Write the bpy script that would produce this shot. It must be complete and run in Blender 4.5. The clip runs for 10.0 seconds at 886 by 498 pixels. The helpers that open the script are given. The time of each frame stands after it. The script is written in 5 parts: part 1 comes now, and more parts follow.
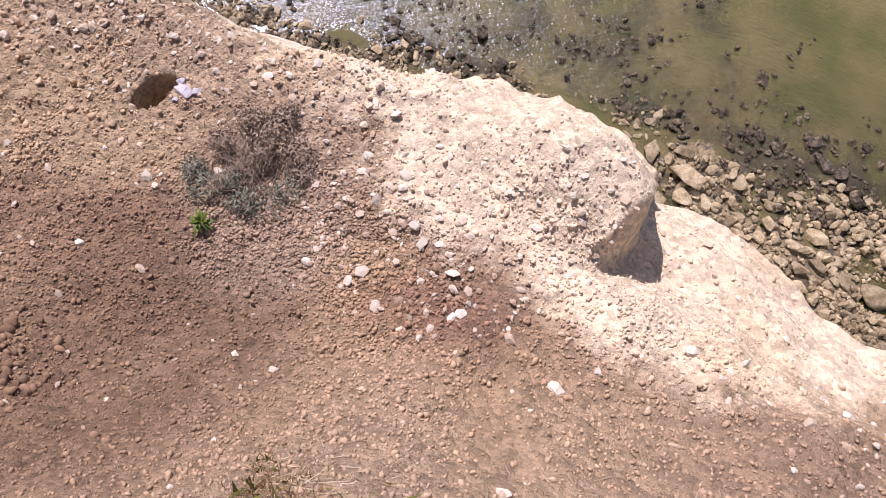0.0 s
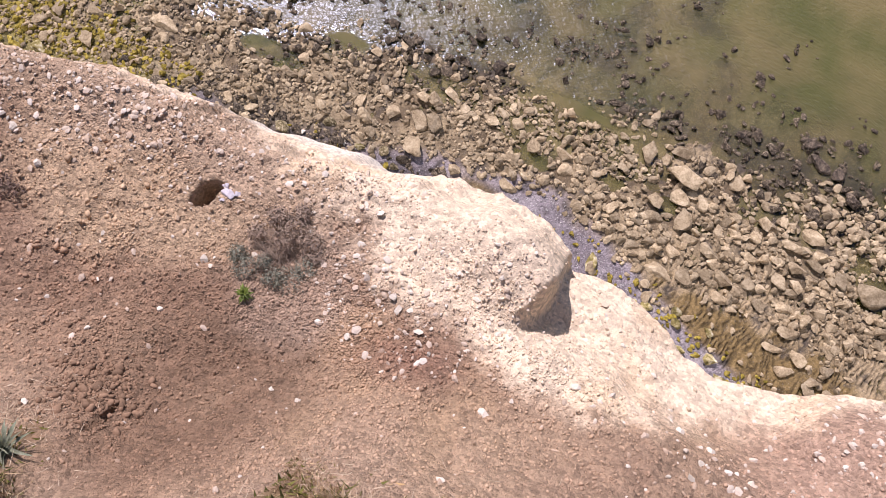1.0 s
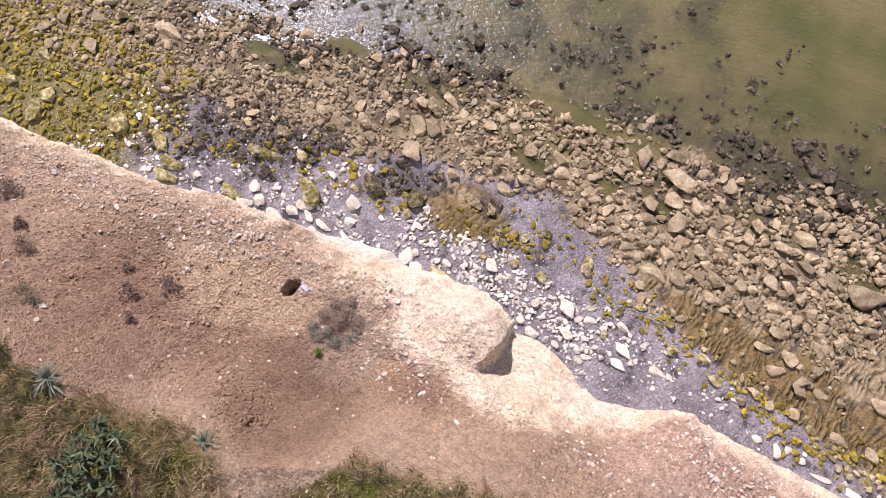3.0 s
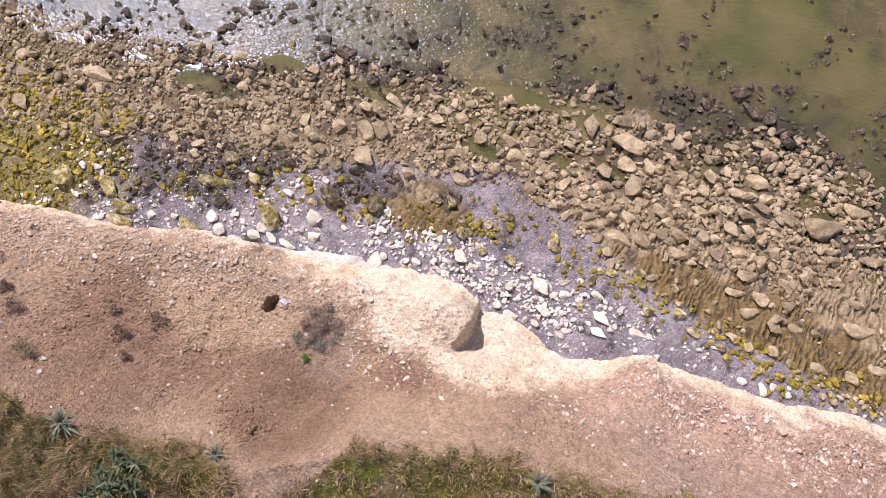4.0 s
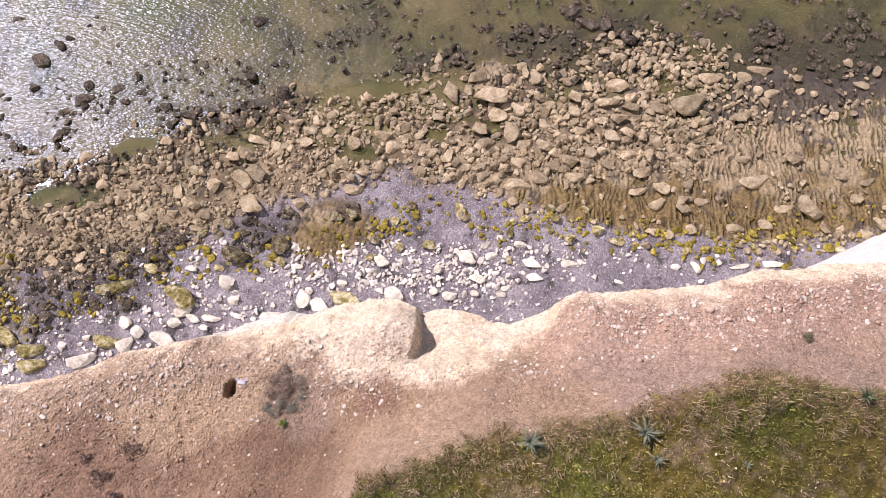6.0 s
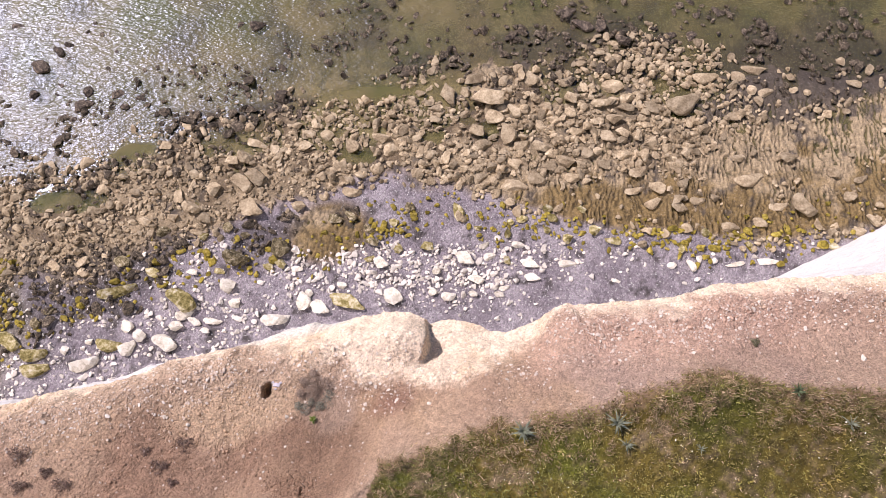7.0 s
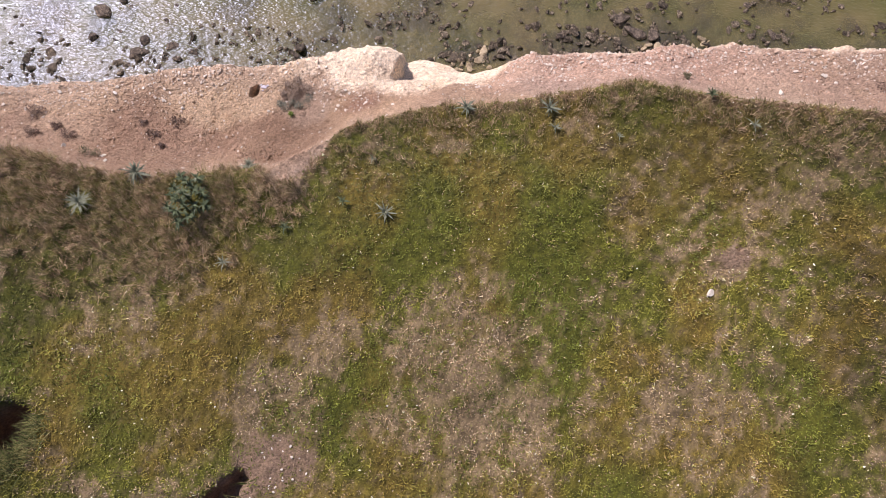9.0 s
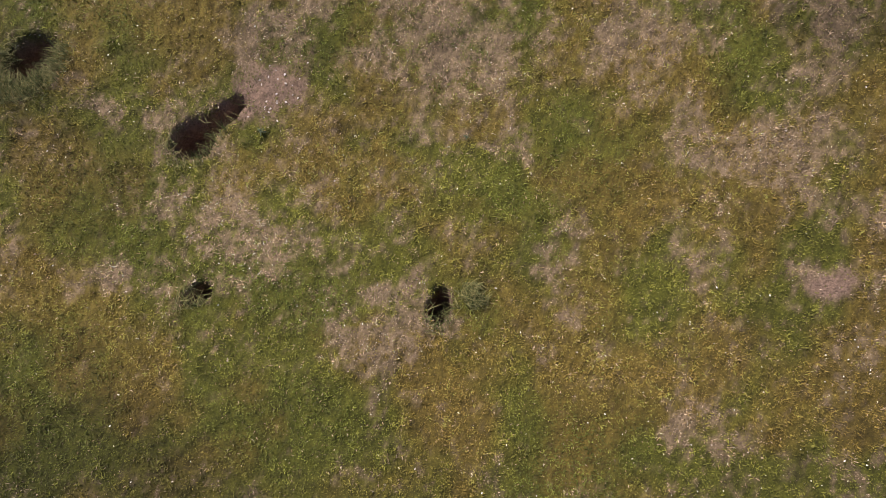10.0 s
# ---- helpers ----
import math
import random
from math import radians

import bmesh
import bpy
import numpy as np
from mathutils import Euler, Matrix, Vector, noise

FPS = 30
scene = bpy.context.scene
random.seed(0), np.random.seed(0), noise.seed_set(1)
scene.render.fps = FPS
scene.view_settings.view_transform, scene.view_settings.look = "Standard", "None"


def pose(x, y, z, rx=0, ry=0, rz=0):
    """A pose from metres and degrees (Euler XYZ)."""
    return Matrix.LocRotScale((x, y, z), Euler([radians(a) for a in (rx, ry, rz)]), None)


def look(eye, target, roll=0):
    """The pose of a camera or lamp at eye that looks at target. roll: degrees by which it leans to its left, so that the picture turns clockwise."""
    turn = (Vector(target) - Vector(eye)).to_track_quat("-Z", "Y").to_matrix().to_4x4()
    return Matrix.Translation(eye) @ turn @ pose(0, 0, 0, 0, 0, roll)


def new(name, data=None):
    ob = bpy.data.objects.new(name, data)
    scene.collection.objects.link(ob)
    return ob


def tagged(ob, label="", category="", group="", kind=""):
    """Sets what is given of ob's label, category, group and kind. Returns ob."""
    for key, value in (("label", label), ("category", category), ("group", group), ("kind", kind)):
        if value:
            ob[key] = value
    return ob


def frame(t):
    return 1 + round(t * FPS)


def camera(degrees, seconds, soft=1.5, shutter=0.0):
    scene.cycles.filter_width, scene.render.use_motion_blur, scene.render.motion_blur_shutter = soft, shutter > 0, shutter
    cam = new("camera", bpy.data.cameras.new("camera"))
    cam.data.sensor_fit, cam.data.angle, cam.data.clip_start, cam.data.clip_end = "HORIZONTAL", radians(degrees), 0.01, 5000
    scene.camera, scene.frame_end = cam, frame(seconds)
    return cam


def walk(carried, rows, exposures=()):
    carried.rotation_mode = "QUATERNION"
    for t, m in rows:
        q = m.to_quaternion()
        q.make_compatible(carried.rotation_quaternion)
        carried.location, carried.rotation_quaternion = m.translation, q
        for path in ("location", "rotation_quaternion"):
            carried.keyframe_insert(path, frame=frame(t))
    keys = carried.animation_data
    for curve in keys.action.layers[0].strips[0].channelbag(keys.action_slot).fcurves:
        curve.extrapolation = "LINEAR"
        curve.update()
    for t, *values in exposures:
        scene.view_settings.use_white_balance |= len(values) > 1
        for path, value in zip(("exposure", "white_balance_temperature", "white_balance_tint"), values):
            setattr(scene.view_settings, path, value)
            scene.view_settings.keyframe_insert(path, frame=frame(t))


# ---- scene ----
cam = camera(64.9, 10.0, soft=0.65)
PATH = [  # seconds, place, tilt from straight down, lean, heading
    (0, 0.000, 0.000, 1.139, 16.98, -0.28, 34.15),
    (0.5, 0.019, 0.047, 1.640, 16.91, -0.28, 34.16),
    (1, 0.096, 0.066, 2.011, 16.91, -0.21, 34.09),
    (1.5, 0.099, 0.078, 2.530, 16.83, -0.19, 34.13),
    (2, 0.138, 0.069, 3.066, 16.83, -0.16, 34.10),
    (3.3, 0.191, 0.017, 4.235, 16.79, -0.24, 33.68),
    (3.5, 0.217, -0.005, 4.348, 16.72, -0.10, 31.94),
    (4, 0.289, -0.067, 4.431, 16.56, -0.08, 24.23),
    (4.5, 0.315, -0.048, 4.456, 16.27, -0.07, 7.40),
    (5, 0.329, 0.005, 4.583, 16.12, -0.19, 1.53),
    (5.5, 0.316, 0.009, 4.601, 16.12, -0.18, 0.87),
    (6.8, 0.248, -0.123, 5.459, 16.27, -0.06, 0.13),
    (7, 0.237, -0.114, 5.699, 16.15, -0.12, 0.01),
    (7.5, 0.285, -0.185, 5.861, 16.21, -0.09, -0.00),
    (8, 0.433, -0.739, 5.723, 16.31, -0.09, 4.39),
    (8.5, 0.766, -1.737, 5.701, 16.41, -0.07, 6.59),
    (9, 1.057, -2.909, 5.670, 16.43, -0.01, 7.76),
    (9.5, 1.426, -4.541, 5.587, 16.56, -0.12, 8.51),
    (10, 1.821, -6.246, 5.500, 16.27, -0.12, 9.18),
]

EXPOSURES = [(0.0, 0.06, 6420, 27), (7.5, 0.06, 6420, 27), (8.5, 0.1, 6450, 27), (9.2, 0.09, 6480, 27), (9.7, 0.05, 6520, 26), (10.0, 0.05, 6520, 26)]
walk(cam, [(t, pose(x, y, z, rx, ry, rz)) for t, x, y, z, rx, ry, rz in PATH], EXPOSURES)

# ---- light: high sun over the sea, clear sky ----
SUN_AZ, SUN_EL = 53.0, 48.0  # degrees from +y towards -x, and above the horizon
world = bpy.data.worlds.new("sky")
scene.world = world
world.use_nodes = True
wn = world.node_tree.nodes
sky = wn.new("ShaderNodeTexSky")
sky.sky_type, sky.sun_disc = "NISHITA", False
sky.sun_elevation, sky.sun_rotation = radians(SUN_EL), radians(-SUN_AZ)
wn["Background"].inputs["Strength"].default_value = 0.085
world.node_tree.links.new(sky.outputs[0], wn["Background"].inputs["Color"])
sun = new("sun", bpy.data.lights.new("sun", "SUN"))
sun.data.energy, sun.data.angle, sun.data.color = 4.8, radians(0.53), (1.0, 0.965, 0.93)
sun_dir = Vector((-math.sin(radians(SUN_AZ)) * math.cos(radians(SUN_EL)), math.cos(radians(SUN_AZ)) * math.cos(radians(SUN_EL)), math.sin(radians(SUN_EL))))
sun.matrix_world = look(sun_dir * 50, (0, 0, 0))

# ---- helpers ----
rng = np.random.default_rng(7)
TABLE = np.random.default_rng(3).random((256, 256))


def vnoise(x, y, off=0):
    """Smooth value noise in 0..1 on a lattice of 1."""
    x, y = np.asarray(x, float) + off * 17.3, np.asarray(y, float) + off * 9.1
    ix, iy = np.floor(x).astype(int), np.floor(y).astype(int)
    fx, fy = x - ix, y - iy
    fx, fy = fx * fx * (3 - 2 * fx), fy * fy * (3 - 2 * fy)
    a, b = TABLE[ix % 256, iy % 256], TABLE[(ix + 1) % 256, iy % 256]
    c, d = TABLE[ix % 256, (iy + 1) % 256], TABLE[(ix + 1) % 256, (iy + 1) % 256]
    return (a * (1 - fx) + b * fx) * (1 - fy) + (c * (1 - fx) + d * fx) * fy


def fbm(x, y, freq, octaves=4, off=0, gain=0.5):
    """Layered noise, about -1..1."""
    total, amp, norm = 0.0, 1.0, 0.0
    for k in range(octaves):
        total = total + amp * (vnoise(x * freq, y * freq, off + k * 3) * 2 - 1)
        norm += amp
        amp, freq = amp * gain, freq * 2.03
    return total / norm


def sstep(a, b, v):
    t = np.clip((np.asarray(v, float) - a) / (b - a), 0, 1)
    return t * t * (3 - 2 * t)


def blob(x, y, cx, cy, rx, ry, turn=0.0):
    """1 in the middle of an ellipse, 0 at its rim and outside."""
    c, s = math.cos(radians(turn)), math.sin(radians(turn))
    u, v = (x - cx) * c + (y - cy) * s, -(x - cx) * s + (y - cy) * c
    return 1 - sstep(0, 1, np.sqrt((u / rx) ** 2 + (v / ry) ** 2))


def blend(a, b, m):
    m = np.asarray(m)[..., None]
    return a * (1 - m) + b * m


def mesh_from(name, verts, faces, colours=None, smooth=True):
    """A mesh from arrays; faces are rows of 3 or 4 indices."""
    verts, faces = np.asarray(verts, np.float32), np.asarray(faces, np.int32)
    me = bpy.data.meshes.new(name)
    n, k = faces.shape
    me.vertices.add(len(verts))
    me.vertices.foreach_set("co", verts.ravel())
    me.loops.add(n * k)
    me.loops.foreach_set("vertex_index", faces.ravel())
    me.polygons.add(n)
    me.polygons.foreach_set("loop_start", np.arange(0, n * k, k, dtype=np.int32))
    me.polygons.foreach_set("use_smooth", np.full(n, smooth))
    if colours is not None:
        at = me.attributes.new("col", "FLOAT_COLOR", "POINT")
        rgba = np.ones((len(verts), 4), np.float32)
        rgba[:, :colours.shape[1]] = colours
        at.data.foreach_set("color", rgba.ravel())
    me.update(calc_edges=True)
    return me


def grid_faces(rows, cols):
    i = np.arange(rows * cols).reshape(rows, cols)
    return np.stack([i[:-1, :-1], i[:-1, 1:], i[1:, 1:], i[1:, :-1]], -1).reshape(-1, 4)


def material(name, stops, scale, rough=0.9, bump=0.4, depth=0.01, attr=False, vary=0.0, spec=0.3, fine=8.0, island=False, crumb=0.0, speck=0.0, speck_col=(0.6, 0.58, 0.55)):
    """A rough natural surface: colours by noise at two scales, relief, and a tone that differs from piece to piece."""
    m = bpy.data.materials.new(name)
    m.use_nodes = True
    nt = m.node_tree
    nd, ln = nt.nodes, nt.links
    bsdf = nd["Principled BSDF"]
    geo = nd.new("ShaderNodeNewGeometry")
    n1, n2 = nd.new("ShaderNodeTexNoise"), nd.new("ShaderNodeTexNoise")
    n1.inputs["Scale"].default_value, n1.inputs["Detail"].default_value = scale, 6
    n2.inputs["Scale"].default_value, n2.inputs["Detail"].default_value = scale * fine, 5
    for n in (n1, n2):
        n.inputs["Roughness"].default_value = 0.65
        ln.new(geo.outputs["Position"], n.inputs["Vector"])
    mixf = nd.new("ShaderNodeMath")
    mixf.operation = "MULTIPLY_ADD"
    mixf.inputs[1].default_value = 0.45
    ln.new(n2.outputs["Fac"], mixf.inputs[0])
    half = nd.new("ShaderNodeMath")
    half.operation = "MULTIPLY"
    half.inputs[1].default_value = 0.55
    ln.new(n1.outputs["Fac"], half.inputs[0])
    ln.new(half.outputs[0], mixf.inputs[2])
    ramp = nd.new("ShaderNodeValToRGB")
    el = ramp.color_ramp.elements
    for k, (p, c) in enumerate(stops):
        e = el[k] if k < 2 else el.new(p)
        e.position, e.color = p, (*c, 1)
    ln.new(mixf.outputs[0], ramp.inputs["Fac"])
    colour = ramp.outputs["Color"]
    if attr:
        at = nd.new("ShaderNodeAttribute")
        at.attribute_name = "col"
        mul = nd.new("ShaderNodeMix")
        mul.data_type, mul.blend_type = "RGBA", "MULTIPLY"
        mul.inputs["Factor"].default_value = 1.0
        ln.new(at.outputs["Color"], mul.inputs["A"])
        ln.new(colour, mul.inputs["B"])
        colour = mul.outputs["Result"]
    if vary:
        hsv = nd.new("ShaderNodeHueSaturation")
        rmap = nd.new("ShaderNodeMapRange")
        rmap.inputs["To Min"].default_value, rmap.inputs["To Max"].default_value = 1 - vary, 1 + vary
        if island:
            ln.new(geo.outputs["Random Per Island"], rmap.inputs["Value"])
        else:
            info = nd.new("ShaderNodeObjectInfo")
            ln.new(info.outputs["Random"], rmap.inputs["Value"])
        ln.new(rmap.outputs[0], hsv.inputs["Value"])
        ln.new(colour, hsv.inputs["Color"])
        colour = hsv.outputs["Color"]
    height = mixf.outputs[0]
    if crumb:
        vor = nd.new("ShaderNodeTexVoronoi")
        vor.inputs["Scale"].default_value = crumb
        sub = nd.new("ShaderNodeMath")
        sub.operation = "MULTIPLY_ADD"
        sub.inputs[1].default_value = -0.7
        ln.new(vor.outputs["Distance"], sub.inputs[0])
        vor.inputs["Randomness"].default_value = 1.0
        warp = nd.new("ShaderNodeVectorMath")
        warp.operation = "MULTIPLY_ADD"
        warp.inputs[1].default_value = (1.6 / crumb,) * 3
        ln.new(n2.outputs["Color"], warp.inputs[0])
        ln.new(geo.outputs["Position"], warp.inputs[2])
        ln.new(warp.outputs[0], vor.inputs["Vector"])
        if attr:
            neg = nd.new("ShaderNodeMath")
            neg.operation = "MULTIPLY"
            neg.inputs[1].default_value = -0.9
            ln.new(at.outputs["Alpha"], neg.inputs[0])
            ln.new(neg.outputs[0], sub.inputs[1])
        ln.new(height, sub.inputs[2])
        height = sub.outputs[0]
        sep = nd.new("ShaderNodeSeparateColor")
        ln.new(vor.outputs["Color"], sep.inputs[0])
        tone = nd.new("ShaderNodeMapRange")
        tone.inputs["To Min"].default_value, tone.inputs["To Max"].default_value = 0.72, 1.25
        ln.new(sep.outputs[0], tone.inputs["Value"])
        mulc = nd.new("ShaderNodeVectorMath")
        mulc.operation = "SCALE"
        ln.new(colour, mulc.inputs[0])
        ln.new(tone.outputs[0], mulc.inputs["Scale"])
        colour = mulc.outputs[0]
        if speck:
            gt = nd.new("ShaderNodeMath")
            gt.operation = "GREATER_THAN"
            gt.inputs[1].default_value = 1 - speck
            ln.new(sep.outputs[1], gt.inputs[0])
            near = nd.new("ShaderNodeMath")
            near.operation = "LESS_THAN"
            near.inputs[1].default_value = 0.42
            ln.new(vor.outputs["Distance"], near.inputs[0])
            both = nd.new("ShaderNodeMath")
            both.operation = "MULTIPLY"
            ln.new(gt.outputs[0], both.inputs[0])
            ln.new(near.outputs[0], both.inputs[1])
            mix = nd.new("ShaderNodeMix")
            mix.data_type = "RGBA"
            here = nd.new("ShaderNodeMath")
            here.operation = "MULTIPLY"
            ln.new(both.outputs[0], here.inputs[0])
            if attr:
                ln.new(at.outputs["Alpha"], here.inputs[1])
            ln.new(here.outputs[0], mix.inputs["Factor"])
            ln.new(colour, mix.inputs["A"])
            mix.inputs["B"].default_value = (*speck_col, 1)
            colour = mix.outputs["Result"]
    ln.new(colour, bsdf.inputs["Base Color"])
    bsdf.inputs["Roughness"].default_value = rough
    bsdf.inputs["Specular IOR Level"].default_value = spec
    if bump:
        b = nd.new("ShaderNodeBump")
        b.inputs["Strength"].default_value, b.inputs["Distance"].default_value = bump, depth
        ln.new(height, b.inputs["Height"])
        ln.new(b.outputs["Normal"], bsdf.inputs["Normal"])
    return m


def part(name, me, mat, parent=None, label=""):
    ob = new(name, me)
    if mat and not me.materials:
        me.materials.append(mat)
    ob.parent = parent
    return tagged(ob, label)


def one(v):
    return (v, v, v)


# ---- materials ----
M_GROUND = material("soil_chalk_and_turf", [(0.28, one(0.62)), (0.5, one(1.0)), (0.72, one(1.3))], 14, bump=1.0, depth=0.015, attr=True, fine=7, crumb=62)
M_CHALK = material("chalk_face", [(0.3, (0.66, 0.61, 0.54)), (0.5, (0.82, 0.79, 0.74)), (0.7, (0.88, 0.86, 0.83))], 0.9, bump=0.9, depth=0.3)
M_SHORE = material("shore_ground", [(0.28, one(0.55)), (0.5, one(1.0)), (0.72, one(1.45))], 1.1, bump=0.9, depth=0.25, attr=True, fine=6, spec=0.4, crumb=4.6, speck=0.14)
M_BOULDER = material("tan_boulder", [(0.34, (0.15, 0.108, 0.062)), (0.49, (0.335, 0.262, 0.163)), (0.65, (0.53, 0.44, 0.3))], 0.7, bump=0.6, depth=0.15, vary=0.3, fine=5)
M_BOULDERS = material("tan_boulders", [(0.34, (0.15, 0.108, 0.062)), (0.49, (0.335, 0.262, 0.163)), (0.65, (0.53, 0.44, 0.3))], 0.7, bump=0.6, depth=0.15, vary=0.35, fine=5, island=True)
M_WHITE = material("white_chalk_rock", [(0.36, (0.36, 0.31, 0.23)), (0.47, (0.62, 0.56, 0.45)), (0.62, (0.79, 0.75, 0.66))], 0.8, bump=0.8, depth=0.2, vary=0.14, fine=5)
M_WHITES = material("white_chalk_rocks", [(0.32, (0.47, 0.42, 0.35)), (0.5, (0.66, 0.6, 0.52)), (0.68, (0.8, 0.76, 0.69))], 0.6, bump=0.5, depth=0.1, vary=0.2, fine=5, island=True)
M_ALGAE = material("green_algae_rock", [(0.38, (0.1, 0.082, 0.022)), (0.48, (0.25, 0.205, 0.075)), (0.55, (0.42, 0.36, 0.2)), (0.64, (0.6, 0.55, 0.42))], 0.45, bump=0.9, depth=0.25, vary=0.3, fine=4)
M_ALGAES = material("green_algae_rocks", [(0.34, (0.075, 0.058, 0.008)), (0.5, (0.265, 0.205, 0.03)), (0.66, (0.45, 0.355, 0.095))], 0.7, bump=0.6, depth=0.15, vary=0.35, fine=4, island=True)
M_WEED = material("dark_seaweed_rock", [(0.36, (0.024, 0.019, 0.015)), (0.5, (0.1, 0.078, 0.06)), (0.64, (0.36, 0.285, 0.2))], 2.2, rough=0.75, bump=1.0, depth=0.35, vary=0.3, fine=4, spec=0.2)
M_CRUST = material("barnacled_weedy_rock", [(0.38, (0.035, 0.028, 0.016)), (0.47, (0.15, 0.12, 0.06)), (0.54, (0.32, 0.265, 0.155)), (0.62, (0.6, 0.53, 0.41))], 1.6, rough=0.8, bump=1.0, depth=0.4, vary=0.3, fine=5, spec=0.2)
M_WEEDS = material("dark_seaweed_rocks", [(0.38, (0.028, 0.022, 0.016)), (0.51, (0.11, 0.086, 0.06)), (0.64, (0.4, 0.325, 0.225))], 2.2, rough=0.75, bump=1.0, depth=0.35, vary=0.4, fine=4, spec=0.2, island=True)
M_PEBBLE = material("pale_flint_and_chalk", [(0.3, one(0.7)), (0.5, one(1.0)), (0.7, one(1.15))], 25, bump=0.4, depth=0.004, attr=True)
M_STONE = material("white_chalk_stone", [(0.3, (0.5, 0.43, 0.34)), (0.5, (0.65, 0.58, 0.48)), (0.7, (0.76, 0.71, 0.63))], 30, bump=0.5, depth=0.004, vary=0.15)
M_GRASS = material("grass_blades", [(0.3, one(0.8)), (0.7, one(1.2))], 3, rough=0.7, bump=0, attr=True)
M_LEAF = material("grey_green_leaf", [(0.3, (0.1, 0.112, 0.07)), (0.5, (0.2, 0.215, 0.145)), (0.7, (0.36, 0.37, 0.27))], 40, rough=0.7, spec=0.15, bump=0.3, depth=0.003, vary=0.2)
M_LEAF_DARK = material("dark_green_leaf", [(0.3, (0.048, 0.066, 0.03)), (0.5, (0.096, 0.122, 0.06)), (0.7, (0.2, 0.225, 0.13))], 40, rough=0.7, spec=0.15, bump=0.3, depth=0.003, vary=0.25)
M_TWIG = material("dry_twigs", [(0.3, (0.18, 0.13, 0.1)), (0.5, (0.32, 0.24, 0.18)), (0.7, (0.4, 0.32, 0.25))], 30, bump=0, attr=False)
M_DRYLEAF = material("dry_grey_foliage", [(0.3, one(0.75)), (0.7, one(1.2))], 30, bump=0, attr=True)
M_LEAF_BRIGHT = material("bright_green_leaf", [(0.3, (0.07, 0.11, 0.015)), (0.5, (0.14, 0.19, 0.03)), (0.7, (0.24, 0.28, 0.08))], 60, rough=0.6, bump=0.3, depth=0.002, vary=0.2)

# ---- plan: lines along the cliff, as y for x ----
SHORE = -89.7   # height of the beach
SEA = -89.8    # height of the water
TURF_X = [-60, -6, -4.2, -3.17, -2.87, -2.5, -1.82, -1.54, -1.07, -0.7, -0.43, -0.24, 0.36, 0.73, 1.35, 1.8, 2.24, 2.47, 2.93, 3.45, 4.07, 5.5, 8, 60]
TURF_Y = [-14, -1.2, -0.75, -0.76, -0.84, -0.99, -0.92, -0.83, -0.66, -0.89, -0.65, -0.28, -0.03, 0.09, 0.13, 0.28, 0.45, 0.42, 0.33, 0.26, 0.26, 0.3, 0.6, 14]
EDGE_X = [-300, -90, -60, -29, -10, -6, -4.8, -4.1, -3.5, -3.05, -2.75, -2.45, -2.15, -1.85, -1.55, -1.25, -0.95, -0.8, -0.65, -0.5, -0.35, -0.2, -0.05, 0.05, 0.12, 0.25, 0.4,
          0.55, 0.7, 0.85, 1.0, 1.15, 1.3, 1.45, 1.75, 2.05, 2.35, 2.65, 2.95, 3.25, 3.7, 4.15, 5, 10, 20, 35, 47, 53, 64, 90, 300]
EDGE_Y = [-30, -12, -8.5, -3.5, -1.0, -0.1, 0.2, 0.3, 0.43, 0.51, 0.6, 0.73, 0.8, 0.85, 0.9, 0.93, 0.985, 1.04, 1.1, 1.14, 1.155, 1.175, 1.15, 1.1, 1.06, 1.09, 1.09,
          1.08, 0.99, 0.96, 1.03, 1.08, 1.19, 1.24, 1.23, 1.26, 1.24, 1.34, 1.39, 1.41, 1.44, 1.43, 1.5, 2.0, 4.0, 8.0, 9.5, 12.5, 19.0, 25, 40]
FOOT_X = [-300, -90, -80, -59, -42, -29, -25, -20, -14, -6, 7, 13, 18, 35, 40, 44, 47.5, 51.5, 57, 64, 90, 300]
FOOT_Y = [-8, 0.5, 1.4, 2.6, 6.0, 11.6, 13.8, 16.3, 17.3, 17.4, 15.6, 16.2, 18.2, 20.2, 21.6, 23.0, 23.9, 25.8, 28.0, 31.3, 42, 60]
SLOPE_X = [-60, -6, -3, -1.6, -0.8, -0.1, 0.6, 1.3, 2.3, 3.2, 4.1, 5.5, 8, 60]
SLOPE_Y = [-14, -1.2, -0.86, -0.88, -0.66, -0.22, 0.03, 0.14, 0.4, 0.32, 0.27, 0.3, 0.6, 14]
BURROWS = [  # x, y, half-length, half-width, turn, depth
    (-1.375, 0.40, 0.092, 0.055, 50, 0.22), (-0.99, -3.76, 0.31, 0.25, 60, 0.42), (-0.78, -3.52, 0.4, 0.15, 52, 0.26),
    (-2.74, -3.24, 0.36, 0.26, 60, 0.45), (1.61, -4.97, 0.24, 0.14, 85, 0.5), (-0.66, -5.2, 0.18, 0.11, 45, 0.36),
    (-1.02, 0.47, 0.04, 0.03, 0, 0.07), (-0.95, -0.46, 0.07, 0.035, 70, 0.06), (3.29, -0.93, 0.03, 0.03, 0, 0.06),
]
SPOIL = [(-0.36, -3.2, 0.6, 0.44, 25), (3.26, -1.03, 0.26, 0.17, 10), (-0.62, -0.78, 0.25, 0.18, 50), (5.0, -4.3, 0.36, 0.2, 20)]


def line(x, xs, ys, wobble=0.0, freq=3.0, off=0):
    y = np.interp(x, xs, ys)
    return y + wobble * fbm(x, np.zeros_like(x), freq, 4, off) if wobble else y


def turf_line(x):
    return line(x, TURF_X, TURF_Y, 0.05, 4.0, 5) + 0.04


